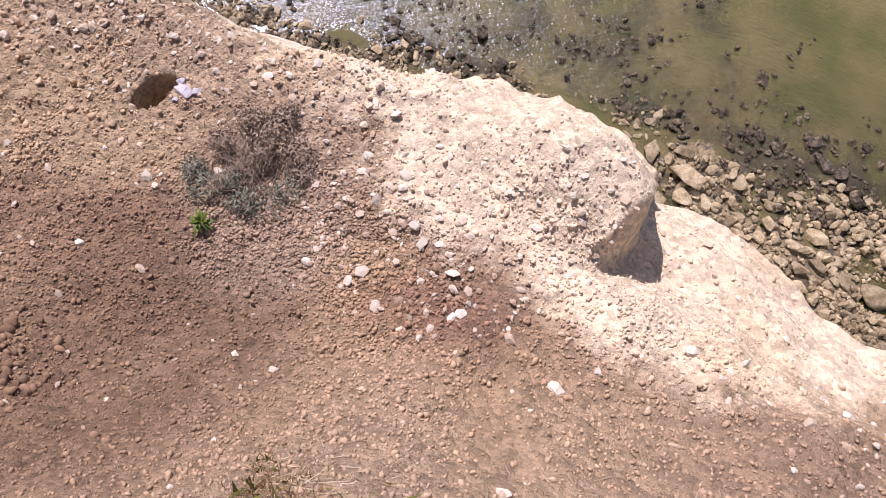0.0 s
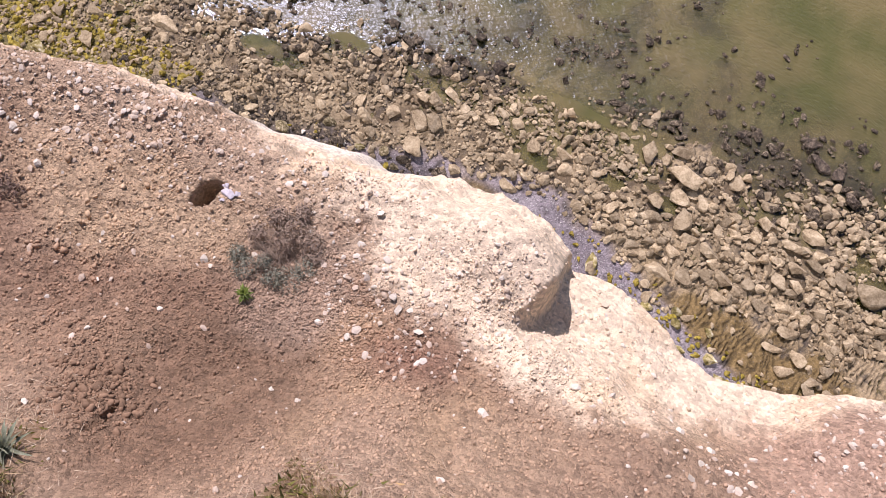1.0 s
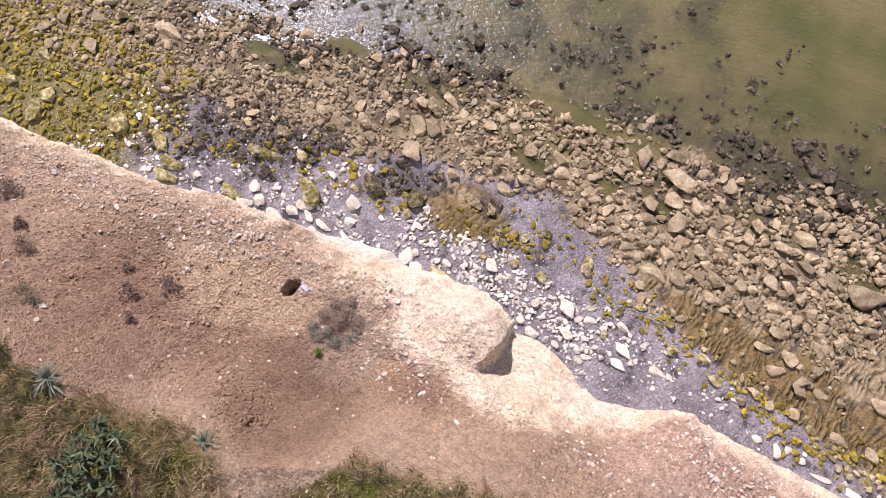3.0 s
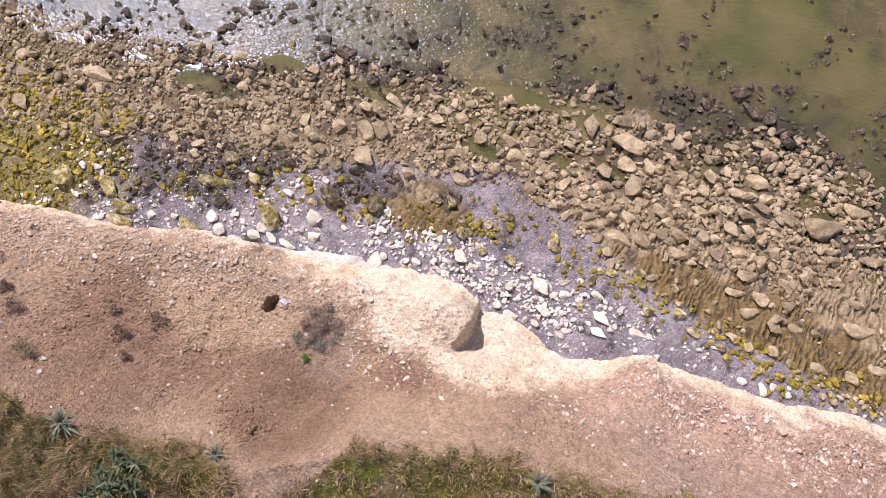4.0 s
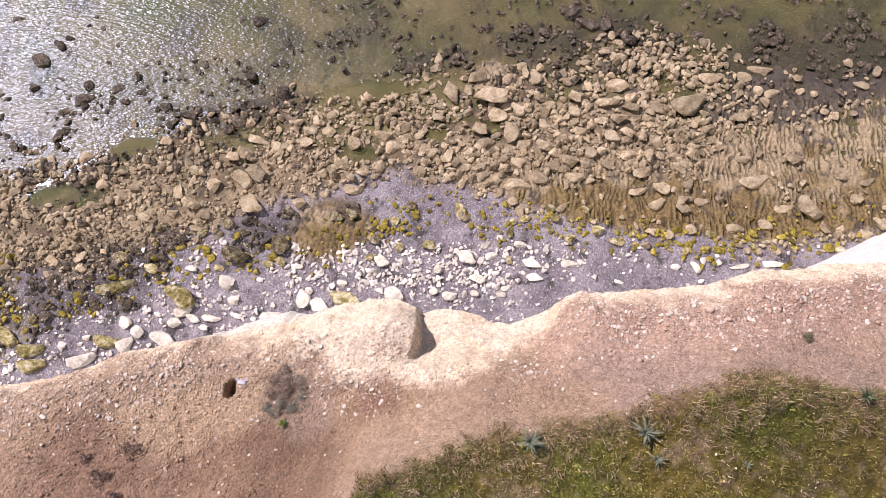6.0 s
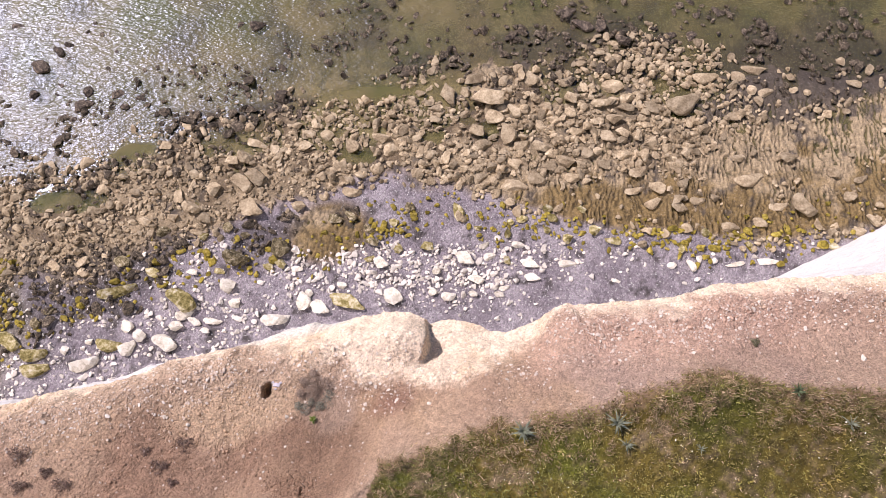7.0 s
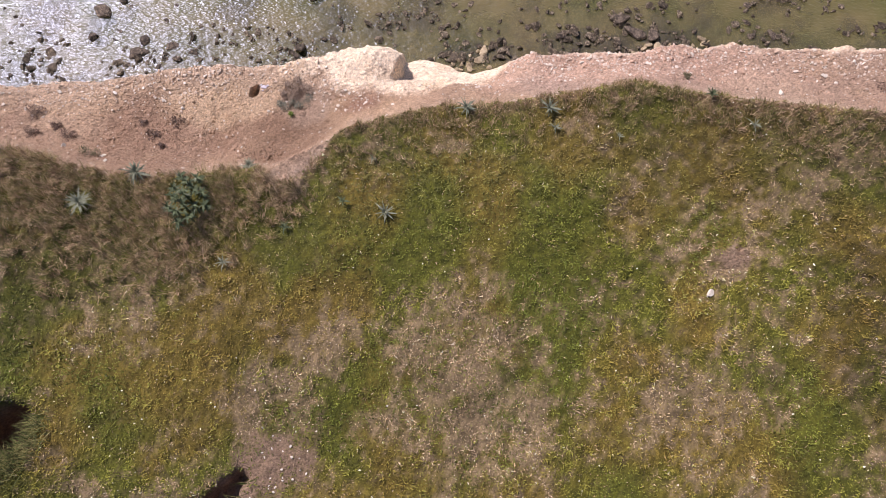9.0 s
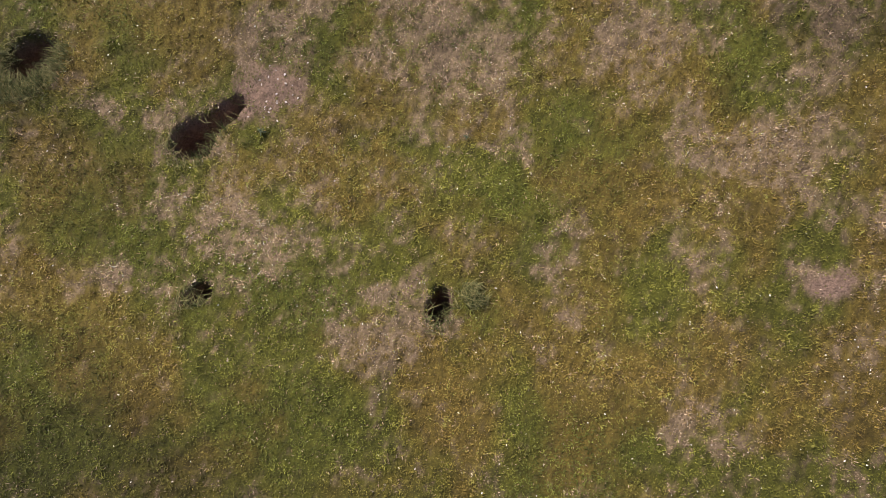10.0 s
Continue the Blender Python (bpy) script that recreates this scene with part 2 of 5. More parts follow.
def edge_line(x):
    return line(x, EDGE_X, EDGE_Y, 0.03, 4.0, 9) + 0.014 * fbm(x, np.zeros_like(x), 24, 3, 19)


def foot_line(x):
    return line(x, FOOT_X, FOOT_Y, 0.7, 0.15, 13)


def smooth_height(x, y):
    """The cliff top without its roughness."""
    xc, yc = np.clip(x, -4.5, 6), np.clip(y, -9, 1.6)
    z = 0.0285 + 0.0448 * xc + 0.1951 * yc + 0.0097 * xc * xc + 0.0053 * yc * yc + 0.0093 * xc * yc
    s = np.maximum(0, y - np.interp(x, SLOPE_X, SLOPE_Y) - 0.04 * fbm(x, y, 1.5, 2, 3))
    z = z - 0.8 * (1 - np.exp(-s / 0.42)) - 0.08 * np.minimum(s, 3)
    # the hollow beside the chalk knob, with its wall
    rim = np.clip(0.036 + 0.28 * (y - 0.73), 0.0, 0.09)
    wall = sstep(0.0, 1.0, (x - rim + 0.02 * fbm(x, y, 9, 3, 15)) / (0.125 - rim))
    hollow = wall * sstep(0.54, 0.8, y + 0.08 * fbm(x, y, 5, 2, 4)) * (1 - sstep(0.95, 1.5, x))
    z = z - 0.27 * hollow
    z = z + 0.1 * blob(x, y, -0.12, 0.9, 0.38, 0.3)
    d = edge_line(x) - y
    knob = sstep(-0.9, -0.5, x) * (1 - wall)
    z = z - (0.4 - 0.28 * hollow - 0.13 * knob) * (1 - sstep(-0.02, 0.26, d + 0.05 * fbm(x, y, 7, 2, 2)))
    return z


def lip(x, depth):
    """How far the chalk apron under the brow reaches out, at a depth in metres below it."""
    return 0.25 * np.exp(-((x + 1.2) / 0.55) ** 2) * (1 - np.exp(-np.maximum(depth, 0) / 0.3))


def dents(x, y):
    z = np.zeros_like(x)
    for bx, by, a, b, turn, deep in BURROWS:
        xx, yy = x + 0.045 * fbm(x, y, 9, 3, 6), y + 0.045 * fbm(x, y, 9, 3, 7)
        z = z - deep * sstep(0.0, 0.55, blob(xx, yy, bx, by, a, b, turn))
    return z


def bare_mask(x, y):
    """1 on bare earth, 0 in the turf."""
    m = sstep(-0.05, 0.07, y - turf_line(x) + 0.1 * fbm(x, y, 7, 4, 21))
    for sx, sy, a, b, turn in SPOIL:
        m = np.maximum(m, 0.85 * sstep(0.15, 0.75, blob(x, y, sx, sy, a * 1.15, b * 1.15, turn) + 0.6 * fbm(x, y, 8, 5, 8, 0.7)))
    return m


def top_height(x, y):
    bare = bare_mask(x, y)
    near = (np.abs(x) < 9) & (y > -11)
    chalky = sstep(0.6, 0.35, edge_line(x) - y) * sstep(-1.0, -0.7, x) * sstep(0.16, 0.04, x - 0.14 * (y - 0.75))
    pits = 0.02 * chalky * np.abs(fbm(x, y, 13, 3, 37)) - 0.008 * chalky
    chute = sstep(0.6, 0.35, edge_line(x) - y) * sstep(0.08, 0.22, x) * sstep(1.2, 0.9, x)
    rough = pits + bare * (1 - 0.25 * chalky) * (1 - 0.65 * chute) * (0.035 * fbm(x, y, 2.2, 3, 31) + 0.016 * fbm(x, y, 9, 3, 33) + 0.012 * np.abs(fbm(x, y, 26, 2, 35)) + 0.006 * fbm(x, y, 60, 1, 36))
    rough = rough + (1 - bare) * (0.03 * fbm(x, y, 1.3, 3, 41) + 0.022 * fbm(x, y, 9, 3, 43))
    return smooth_height(x, y) + dents(x, y) + np.where(near, rough, 0)


DRY_SPOTS = [(1.13, -2.25, 0.93, 1.09), (1.56, -2.71, 0.61, 0.61), (-0.05, -2.14, 0.48, 0.32), (-0.49, -2.67, 0.64, 0.4), (3.19, -2.26, 0.79, 0.55), (3.28, -1.75, 0.24, 0.32), (-1.13, -3.7, 0.49, 0.33),
             (-2.33, -4.13, 0.62, 0.16), (-1.95, -3.56, 0.39, 0.14), (-1.25, -4.37, 0.37, 0.37), (-0.26, -4.71, 0.68, 0.48), (-0.88, -4.41, 0.82, 0.33), (2.02, -3.5, 0.45, 0.3), (2.6, -4.2, 0.46, 0.46),
             (3.92, -3.24, 0.8, 0.48), (3.24, -1.06, 0.3, 0.2), (4.76, -2.29, 0.38, 0.59), (4.52, -3.35, 0.41, 0.25), (3.68, -4.12, 0.48, 0.48), (-2.01, -2.08, 0.44, 0.44)]
DRY_SPOTS_INLAND = [(4.65, -2.91, 0.42, 0.5), (4.97, -4.33, 0.47, 0.26), (4.13, -5.68, 0.49, 0.33), (1.01, -5.47, 0.39, 0.27), (1.32, -5.11, 0.47, 0.31), (2.78, -4.79, 0.39, 0.24),
                    (-1.6, -5.1, 0.4, 0.3), (5.6, -3.6, 0.6, 0.5), (3.3, -7.0, 0.6, 0.3), (-2.9, -4.9, 0.4, 0.3)]
LUSH_SPOTS = [(0.34, -2.29, 0.24, 0.28), (-0.49, -3.76, 0.28, 0.24), (2.07, -3.88, 0.49, 0.45), (2.62, -3.17, 0.69, 0.54), (3.86, -2.24, 0.5, 0.68), (-1.78, -4.5, 0.86, 0.77), (-0.04, -1.23, 1.33, 0.5), (1.67, -2.08, 0.31, 0.31),
              (2.86, -3.58, 0.46, 0.38), (-1.9, -2.82, 0.52, 0.43), (1.91, -4.87, 0.39, 0.31), (-1.73, -6.22, 0.98, 1.16), (0.35, -6.18, 1.21, 0.65), (3.12, -5.84, 0.87, 0.48), (1.3, -0.8, 1.3, 0.6)]
MOSS_SPOTS = [(-0.12, -1.72, 0.49, 0.33), (4.06, -1.53, 0.5, 0.5), (-0.91, -6.18, 0.6, 0.38), (1.96, -5.87, 0.43, 0.23), (3.91, -5.13, 0.65, 0.48), (-2.3, -5.3, 0.5, 0.3), (0.6, -3.9, 0.8, 0.4)]


def spots(x, y, rows):
    """1 inside the ragged patches of rows, 0 outside."""
    xx, yy = x + 0.3 * fbm(x, y, 2.6, 4, 54, 0.65), y + 0.3 * fbm(x, y, 2.6, 4, 56, 0.65)
    m = np.zeros_like(x)
    for cx, cy, a, b in rows:
        m = np.maximum(m, sstep(0.0, 0.7, blob(xx, yy, cx, cy, a * 1.25, b * 1.25)))
    return m


def straw_mask(x, y):
    """Where the turf is dry."""
    n = -0.06 + 0.25 * fbm(x, y, 0.75, 4, 51) + 0.6 * fbm(x, y, 4.5, 4, 53, 0.75) + 0.45 * fbm(x, y, 17, 2, 55)
    n = n + 0.36 * np.maximum(spots(x, y, DRY_SPOTS), spots(x, y, DRY_SPOTS_INLAND)) - 0.3 * spots(x, y, LUSH_SPOTS)
    return sstep(-0.1, 0.5, n)


def sward(x, y):
    """Tone of the sward: darker for rank growth, and as painted-in lens vignetting."""
    ragged = 0.35 * fbm(x, y, 2.5, 4, 57)
    m = sstep(0.05, 0.7, blob(x, y, -1.6, -7.1, 2.2, 1.5) + ragged) + sstep(0.05, 0.7, blob(x, y, 4.9, -1.5, 1.6, 1.3) + ragged) + 0.6 * sstep(0.05, 0.7, blob(x, y, -3.2, -3.6, 1.6, 1.2) + ragged)
    m = m + 0.7 * sstep(0.05, 0.7, blob(x, y, 3.3, -0.2, 2.2, 1.0) + ragged) + 0.95 * sstep(0.05, 0.7, blob(x, y, -2.9, -1.9, 1.4, 1.0) + ragged)
    m = m + 0.4 * sstep(3.0, 5.0, x + ragged) + 0.45 * sstep(-5.4, -6.6, y + ragged)
    return 1 - 0.34 * np.clip(m, 0, 1.2)


SOIL, SOIL2 = np.array((0.36, 0.228, 0.148)), np.array((0.55, 0.385, 0.255))
CHALK, CREAM = np.array((0.74, 0.6, 0.44)), np.array((0.67, 0.5, 0.325))
RED, PINK, OCHRE = np.array((0.3, 0.16, 0.11)), np.array((0.46, 0.33, 0.255)), np.array((0.54, 0.37, 0.225))
GREEN, STRAW, OLIVE = np.array((0.12, 0.125, 0.014)), np.array((0.31, 0.225, 0.12)), np.array((0.185, 0.137, 0.024))


def top_colour(x, y):
    bare = bare_mask(x, y)
    d = edge_line(x) - y
    soil = blend(SOIL, SOIL2, np.clip(0.75 * sstep(-0.3, 0.4, fbm(x, y, 1.4, 4, 61)) + 0.3 * sstep(-0.6, 0.5, x + y * 0.4), 0, 1) * (y > -1.2))
    soil = blend(soil, PINK, 0.55 * sstep(0.0, 0.5, fbm(x, y, 0.9, 3, 65)) * (y > -1.2) + 0.35 * sstep(0.1, 0.5, x - 1.0) * (y > -0.5))
    soil = blend(soil, np.array((0.32, 0.21, 0.14)), (y < -0.95) * 0.95)
    soil = blend(soil, np.array((0.38, 0.25, 0.17)), 0.5 * sstep(0.0, 0.5, blob(x, y, 0.85, 0.3, 0.8, 0.45, 20) + 0.2 * fbm(x, y, 3, 3, 58)))
    soil = blend(soil, OCHRE, (y > -1.2) * 0.6 * sstep(0.25, 0.7, fbm(x, y, 2.3, 4, 63)) + 0.75 * sstep(0.75, 0.3, d + 0.25 * fbm(x, y, 2.5, 4, 64)) * sstep(-0.6, -1.1, x))
    soil = blend(soil, np.array((0.6, 0.4, 0.29)), 0.75 * sstep(0.8, 0.4, d + 0.2 * fbm(x, y, 2.2, 3, 66)) * sstep(0.8, 1.2, x) * sstep(4.5, 2.8, x))
    soil = blend(soil, RED, 0.7 * blob(x, y, -0.2, 0.3, 0.35, 0.16, 20))
    soil = blend(soil, np.array((0.47, 0.34, 0.25)), (0.12 + 0.45 * sstep(-0.9, -0.6, x) * sstep(0.3, -0.1, x)) * sstep(0.3, 0.02, y - turf_line(x) + 0.12 * fbm(x, y, 3, 3, 68)) * sstep(-0.3, -0.1, y - turf_line(x)) * (y < 0.6))
    soil = blend(soil, np.array((0.265, 0.168, 0.106)), 0.65 * sstep(0.0, 0.6, blob(x, y, -0.8, -0.2, 0.75, 0.5, 35) + 0.15 * fbm(x, y, 4, 3, 62)) * sstep(-0.02, 0.16, y - turf_line(x)))
    soil = blend(soil, np.array((0.62, 0.445, 0.285)), 0.85 * sstep(0.0, 0.5, blob(x, y, -1.65, 0.35, 0.95, 0.6, 10) + 0.2 * fbm(x, y, 4, 3, 59)))
    soil = blend(soil, np.array((0.48, 0.355, 0.26)), 0.6 * sstep(0.0, 0.5, blob(x, y, -0.8, 0.3, 0.42, 0.36) + 0.2 * fbm(x, y, 5, 3, 60)))
    reach = 0.33 + 0.16 * fbm(x, y, 3, 3, 67) + 0.42 * blob(x, y, -0.3, 0.75, 0.8, 0.95) + 0.34 * blob(x, y, 0.3, 0.6, 0.6, 0.55) - 0.24 * sstep(-0.85, -1.5, x) - 0.14 * sstep(0.6, 1.1, x)
    soil = blend(soil, np.array((0.6, 0.435, 0.305)), 0.75 * sstep(0.65, 0.25, d + 0.2 * fbm(x, y, 3, 4, 70)) * sstep(-0.7, -1.2, x))
    chalk = sstep(reach + 0.1, reach - 0.16, d + 0.12 * fbm(x, y, 14, 3, 69))
    pale = blend(CHALK, CREAM, 0.75 * sstep(-0.05, 0.5, fbm(x, y, 3.1, 4, 71)))
    soil = blend(soil, pale, chalk)
    straw = straw_mask(x, y)
    turf = blend(blend(GREEN, OLIVE, np.clip(sstep(-0.3, 0.4, fbm(x, y, 1.7, 3, 73)) + 0.7 * spots(x, y, MOSS_SPOTS), 0, 1)), STRAW, straw)
    # ground tone lowered to paint the shade in the gaps between blades
    turf = turf * (0.72 + 0.4 * fbm(x, y, 30, 2, 78) + 0.15 * fbm(x, y, 0.6, 3, 74))[..., None] * sward(x, y)[..., None]
    turf = blend(turf, np.array((0.2, 0.125, 0.075)), 0.85 * sstep(0.16, 0.0, turf_line(x) - y + 0.08 * fbm(x, y, 5, 3, 77)))
    # bare soil inside the burrows, its colour darkened for the shade down there
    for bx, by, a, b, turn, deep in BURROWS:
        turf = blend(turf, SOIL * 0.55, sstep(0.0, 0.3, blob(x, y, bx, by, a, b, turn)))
    crumbs = 0.3 + bare * (0.8 - 0.95 * chalk)
    return np.concatenate([blend(turf, soil, bare), crumbs[..., None]], -1)


# ---- the cliff: top and face in one sheet ----
def build_cliff():
    fine = np.arange(-5.0, 7.0, 0.0172)
    out = np.cumsum(0.03 * 1.07 ** np.arange(108))
    xs = np.concatenate([fine[0] - out[::-1], fine, fine[-1] + out])
    inland = -9.2 - np.cumsum(0.1 * 1.22 ** np.arange(38))[::-1]
    turf = np.arange(-9.2, -1.3, 0.048)
    u = np.linspace(0, 1, 215)[1:]
    drop = np.concatenate([[0.0004], np.cumsum(0.0005 * 1.05 ** np.arange(100))])
    drop = drop[drop < 0.032]
    edge, foot = edge_line(xs), foot_line(xs)
    base = np.minimum(-1.3, edge - 0.5)
    rows_y = [np.full_like(xs, v) + np.minimum(0, edge - 1.0 + 0.5) * sstep(-40, -9.2, v) * sstep(5.5, 16, np.abs(xs)) for v in np.concatenate([inland, turf])]
    start = rows_y[-1]
    rows_y += [start + (edge - start) * k for k in u]
    X = np.tile(xs, (len(rows_y), 1))
    Y = np.array(rows_y)
    Z = top_height(X, Y)
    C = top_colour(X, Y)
    X2 = np.tile(xs, (len(drop), 1))
    D = np.tile(drop[:, None], (1, len(xs)))
    z_edge, low = Z[-1], SHORE - 0.6
    Zf = z_edge + (low - z_edge) * D
    bulge = np.minimum(D * 120, 1) * (0.09 * fbm(X2, Zf, 1.4, 3, 81) + 0.06 * fbm(X2, Zf, 5, 3, 83)) + np.minimum(D * 4, 1) * 0.6 * fbm(X2, Zf, 0.12, 4, 85) * (1 - D) + np.minimum(D * 25, 1) * (0.3 * np.abs(fbm(X2, Zf, 0.5, 4, 86)) - 0.08) * (1 - D)
    plain = np.interp(xs, EDGE_X, EDGE_Y)
    Yf = edge + (plain - edge) * sstep(0.0, 0.005, D) + (foot - edge) * D ** 1.22 + bulge + lip(X2, 89 * D)
    pale = blend(np.array((0.82, 0.78, 0.7)), np.array((0.76, 0.69, 0.58)), sstep(-0.2, 0.5, fbm(X2, Zf, 0.5, 4, 87)))
    Cf = np.concatenate([blend(pale, CHALK, np.exp(-D * 500)), np.full(D.shape + (1,), 0.2)], -1)
    V = np.concatenate([np.stack([X, Y, Z], -1).reshape(-1, 3), np.stack([X2, Yf, Zf], -1).reshape(-1, 3)])
    col = np.concatenate([C.reshape(-1, 4), Cf.reshape(-1, 4)])
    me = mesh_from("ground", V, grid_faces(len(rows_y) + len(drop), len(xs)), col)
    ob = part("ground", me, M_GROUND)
    tagged(ob, "cliff top of turf and bare stony earth above a chalk face", "cliff", kind="structure")


build_cliff()


def build_face():
    """The chalk wall from just under the brow down to the beach."""
    side = 62 + np.cumsum(0.5 * 1.12 ** np.arange(32))
    xs = np.concatenate([-side[::-1], np.arange(-62, 62, 0.55), side])
    D = np.linspace(0.022, 1.0, 190)
    X = np.tile(xs, (len(D), 1))
    D = np.tile(D[:, None], (1, len(xs)))
    edge, foot = np.interp(xs, EDGE_X, EDGE_Y), foot_line(xs)
    brow = top_height(xs, edge)
    Z = brow + (SHORE - 0.6 - brow) * D
    wall = sstep(0.025, 0.07, D) * (1 - 0.7 * D)
    block = np.abs(fbm(X * 1.0, Z * 1.3, 0.3, 4, 91)) - 0.3
    ledge = 0.35 * np.abs(((Z + 1.5 * fbm(X, Z, 0.1, 3, 93)) / 2.3) % 1 - 0.5)
    Y = edge + (foot - edge) * D ** 1.22 + lip(X, 89 * D) - 0.12 * sstep(0.1, 0.03, D) + wall * (1.1 * block + ledge + 0.9 * fbm(X, Z, 0.07, 3, 95) + 0.3 * fbm(X, Z, 1.1, 3, 97))
    me = mesh_from("cliff_face", np.stack([X, Y, Z], -1).reshape(-1, 3), grid_faces(*X.shape))
    tagged(part("cliff_face", me, M_CHALK), "sheer white chalk cliff face above the beach", "cliff", kind="structure")


build_face()

# ---- the shore ----
WATER_X = [-300, -100, -80, -64, -55, -47, -35, -29, -24, -12, -3, 1, 12, 22, 31, 36, 44, 52, 66, 100, 300]
WATER_Y = [30, 33, 33.5, 36, 38, 43.5, 45, 48.5, 52, 52.5, 53.5, 55, 57, 59, 60.5, 58.5, 58, 56.5, 55, 60, 80]
INNER_X = [-300, -90, -61, -50, -39, -23, -10, -5.5, 1, 8, 16, 24, 34, 50, 63, 90, 300]
INNER_Y = [10, 15, 23, 24, 29, 34, 38, 39.5, 37, 35.5, 33.2, 32, 30.5, 29, 31, 42, 60]
POOLS = [(-54, 35, 8, 3, 5), (-32, 44, 6, 3.2, 20), (-46, 42.5, 6, 2.5, 20), (-10, 52.5, 9, 2, 3), (-1, 44.8, 2.8, 1.5, 10), (7, 46, 2, 1.5, 0), (-12.4, 41.6, 4, 1.7, 0), (36.7, 48.8, 2.6, 1.5, 0), (33.5, 54, 2, 2.4, 0)]
CLUMPS = [(-38.7, 27.9, 6, 3), (-27, 29, 5, 3.6), (-22.5, 30.5, 4, 3), (-0.4, 57.4, 9, 2.8), (12.6, 60.2, 7, 4.5), (19, 61.3, 4.5, 4.5), (20, 66.4, 3, 2.5), (-13.6, 61.4, 8, 3.5), (-36, 47.5, 5, 2.5),
          (-29, 48.5, 6, 3.0), (50, 61.5, 5, 5), (-22, 50.5, 7, 2.6), (-50, 22, 17, 8), (-13.5, 33.2, 3, 1.8), (34, 61, 5, 3), (27, 64, 5, 2.5), (44, 66, 5, 2), (62, 63, 6, 4)]


def pool_mask(x, y):
    m = np.zeros_like(x)
    for cx, cy, a, b, turn in POOLS:
        m = np.maximum(m, sstep(0.05, 0.5, blob(x, y, cx, cy, a, b, turn) + 0.3 * fbm(x, y, 0.35, 3, 161)))
    return m


def clump_mask(x, y):
    m = np.zeros_like(x)
    for cx, cy, a, b in CLUMPS:
        m = np.maximum(m, sstep(0.05, 0.5, blob(x, y, cx, cy, a, b, 8) + 0.45 * fbm(x, y, 0.22, 3, 163)) * (np.hypot((x - cx) / a, (y - cy) / b) < 1.25))
    return m


def ochre_mask(x, y):
    m = np.maximum(sstep(0, 0.45, blob(x, y, -16, 30, 8.5, 6.5, 15)), 0.0)
    low = np.interp(x, [8, 20, 40, 63, 90], [35.3, 32, 29.5, 31, 40]) + 1.2 * fbm(x, y, 0.25, 3, 165)
    high = np.interp(x, [8, 15, 22, 25, 32, 38, 43, 51, 66, 90], [38, 41.5, 43, 44, 47, 50.5, 52, 53, 53, 56])
    return np.maximum(m, sstep(-1.0, 0.6, y - low) * sstep(2, -2, y - high + 2.5 * fbm(x, y, 0.2, 3, 166)) * sstep(7, 11, x))


def ochre_core(x, y):
    """The part of the platform that carries few stones."""
    low = np.interp(x, [8, 20, 40, 63, 90], [35.3, 32, 29.5, 31, 40])
    deep = np.interp(x, [8, 22, 34, 45, 66], [3, 6, 9, 16, 19])
    patch = sstep(0, 0.4, blob(x, y, -16, 30, 7.5, 5.6, 15))
    return np.maximum(patch, ochre_mask(x, y) * sstep(deep + 2, deep - 2, y - low - 2 * fbm(x, y, 0.15, 3, 148)) * (x > 5))


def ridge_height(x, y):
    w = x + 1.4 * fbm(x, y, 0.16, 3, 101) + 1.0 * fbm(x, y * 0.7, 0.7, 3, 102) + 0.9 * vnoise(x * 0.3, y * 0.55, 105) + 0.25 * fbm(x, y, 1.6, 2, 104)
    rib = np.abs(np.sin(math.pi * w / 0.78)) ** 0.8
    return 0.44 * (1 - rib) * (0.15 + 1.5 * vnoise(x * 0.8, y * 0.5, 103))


def shore_height(x, y):
    wl = np.interp(x, WATER_X, WATER_Y)
    z = SHORE + 0.016 * np.clip(wl - y, 0, 60) - 0.03 * np.clip(y - wl, 0, 60) - 0.16
    z = z + 0.28 * fbm(x, y, 0.09, 4, 111) * sstep(wl - 30, wl - 8, y) + 0.05 * fbm(x, y, 0.9, 3, 113)
    return z - ochre_mask(x, y) * (ridge_height(x, y) - 0.12 + 0.1 * fbm(x, y, 0.6, 3, 114)) - 0.55 * pool_mask(x, y) * (1 - 0.9 * ochre_core(x, y))


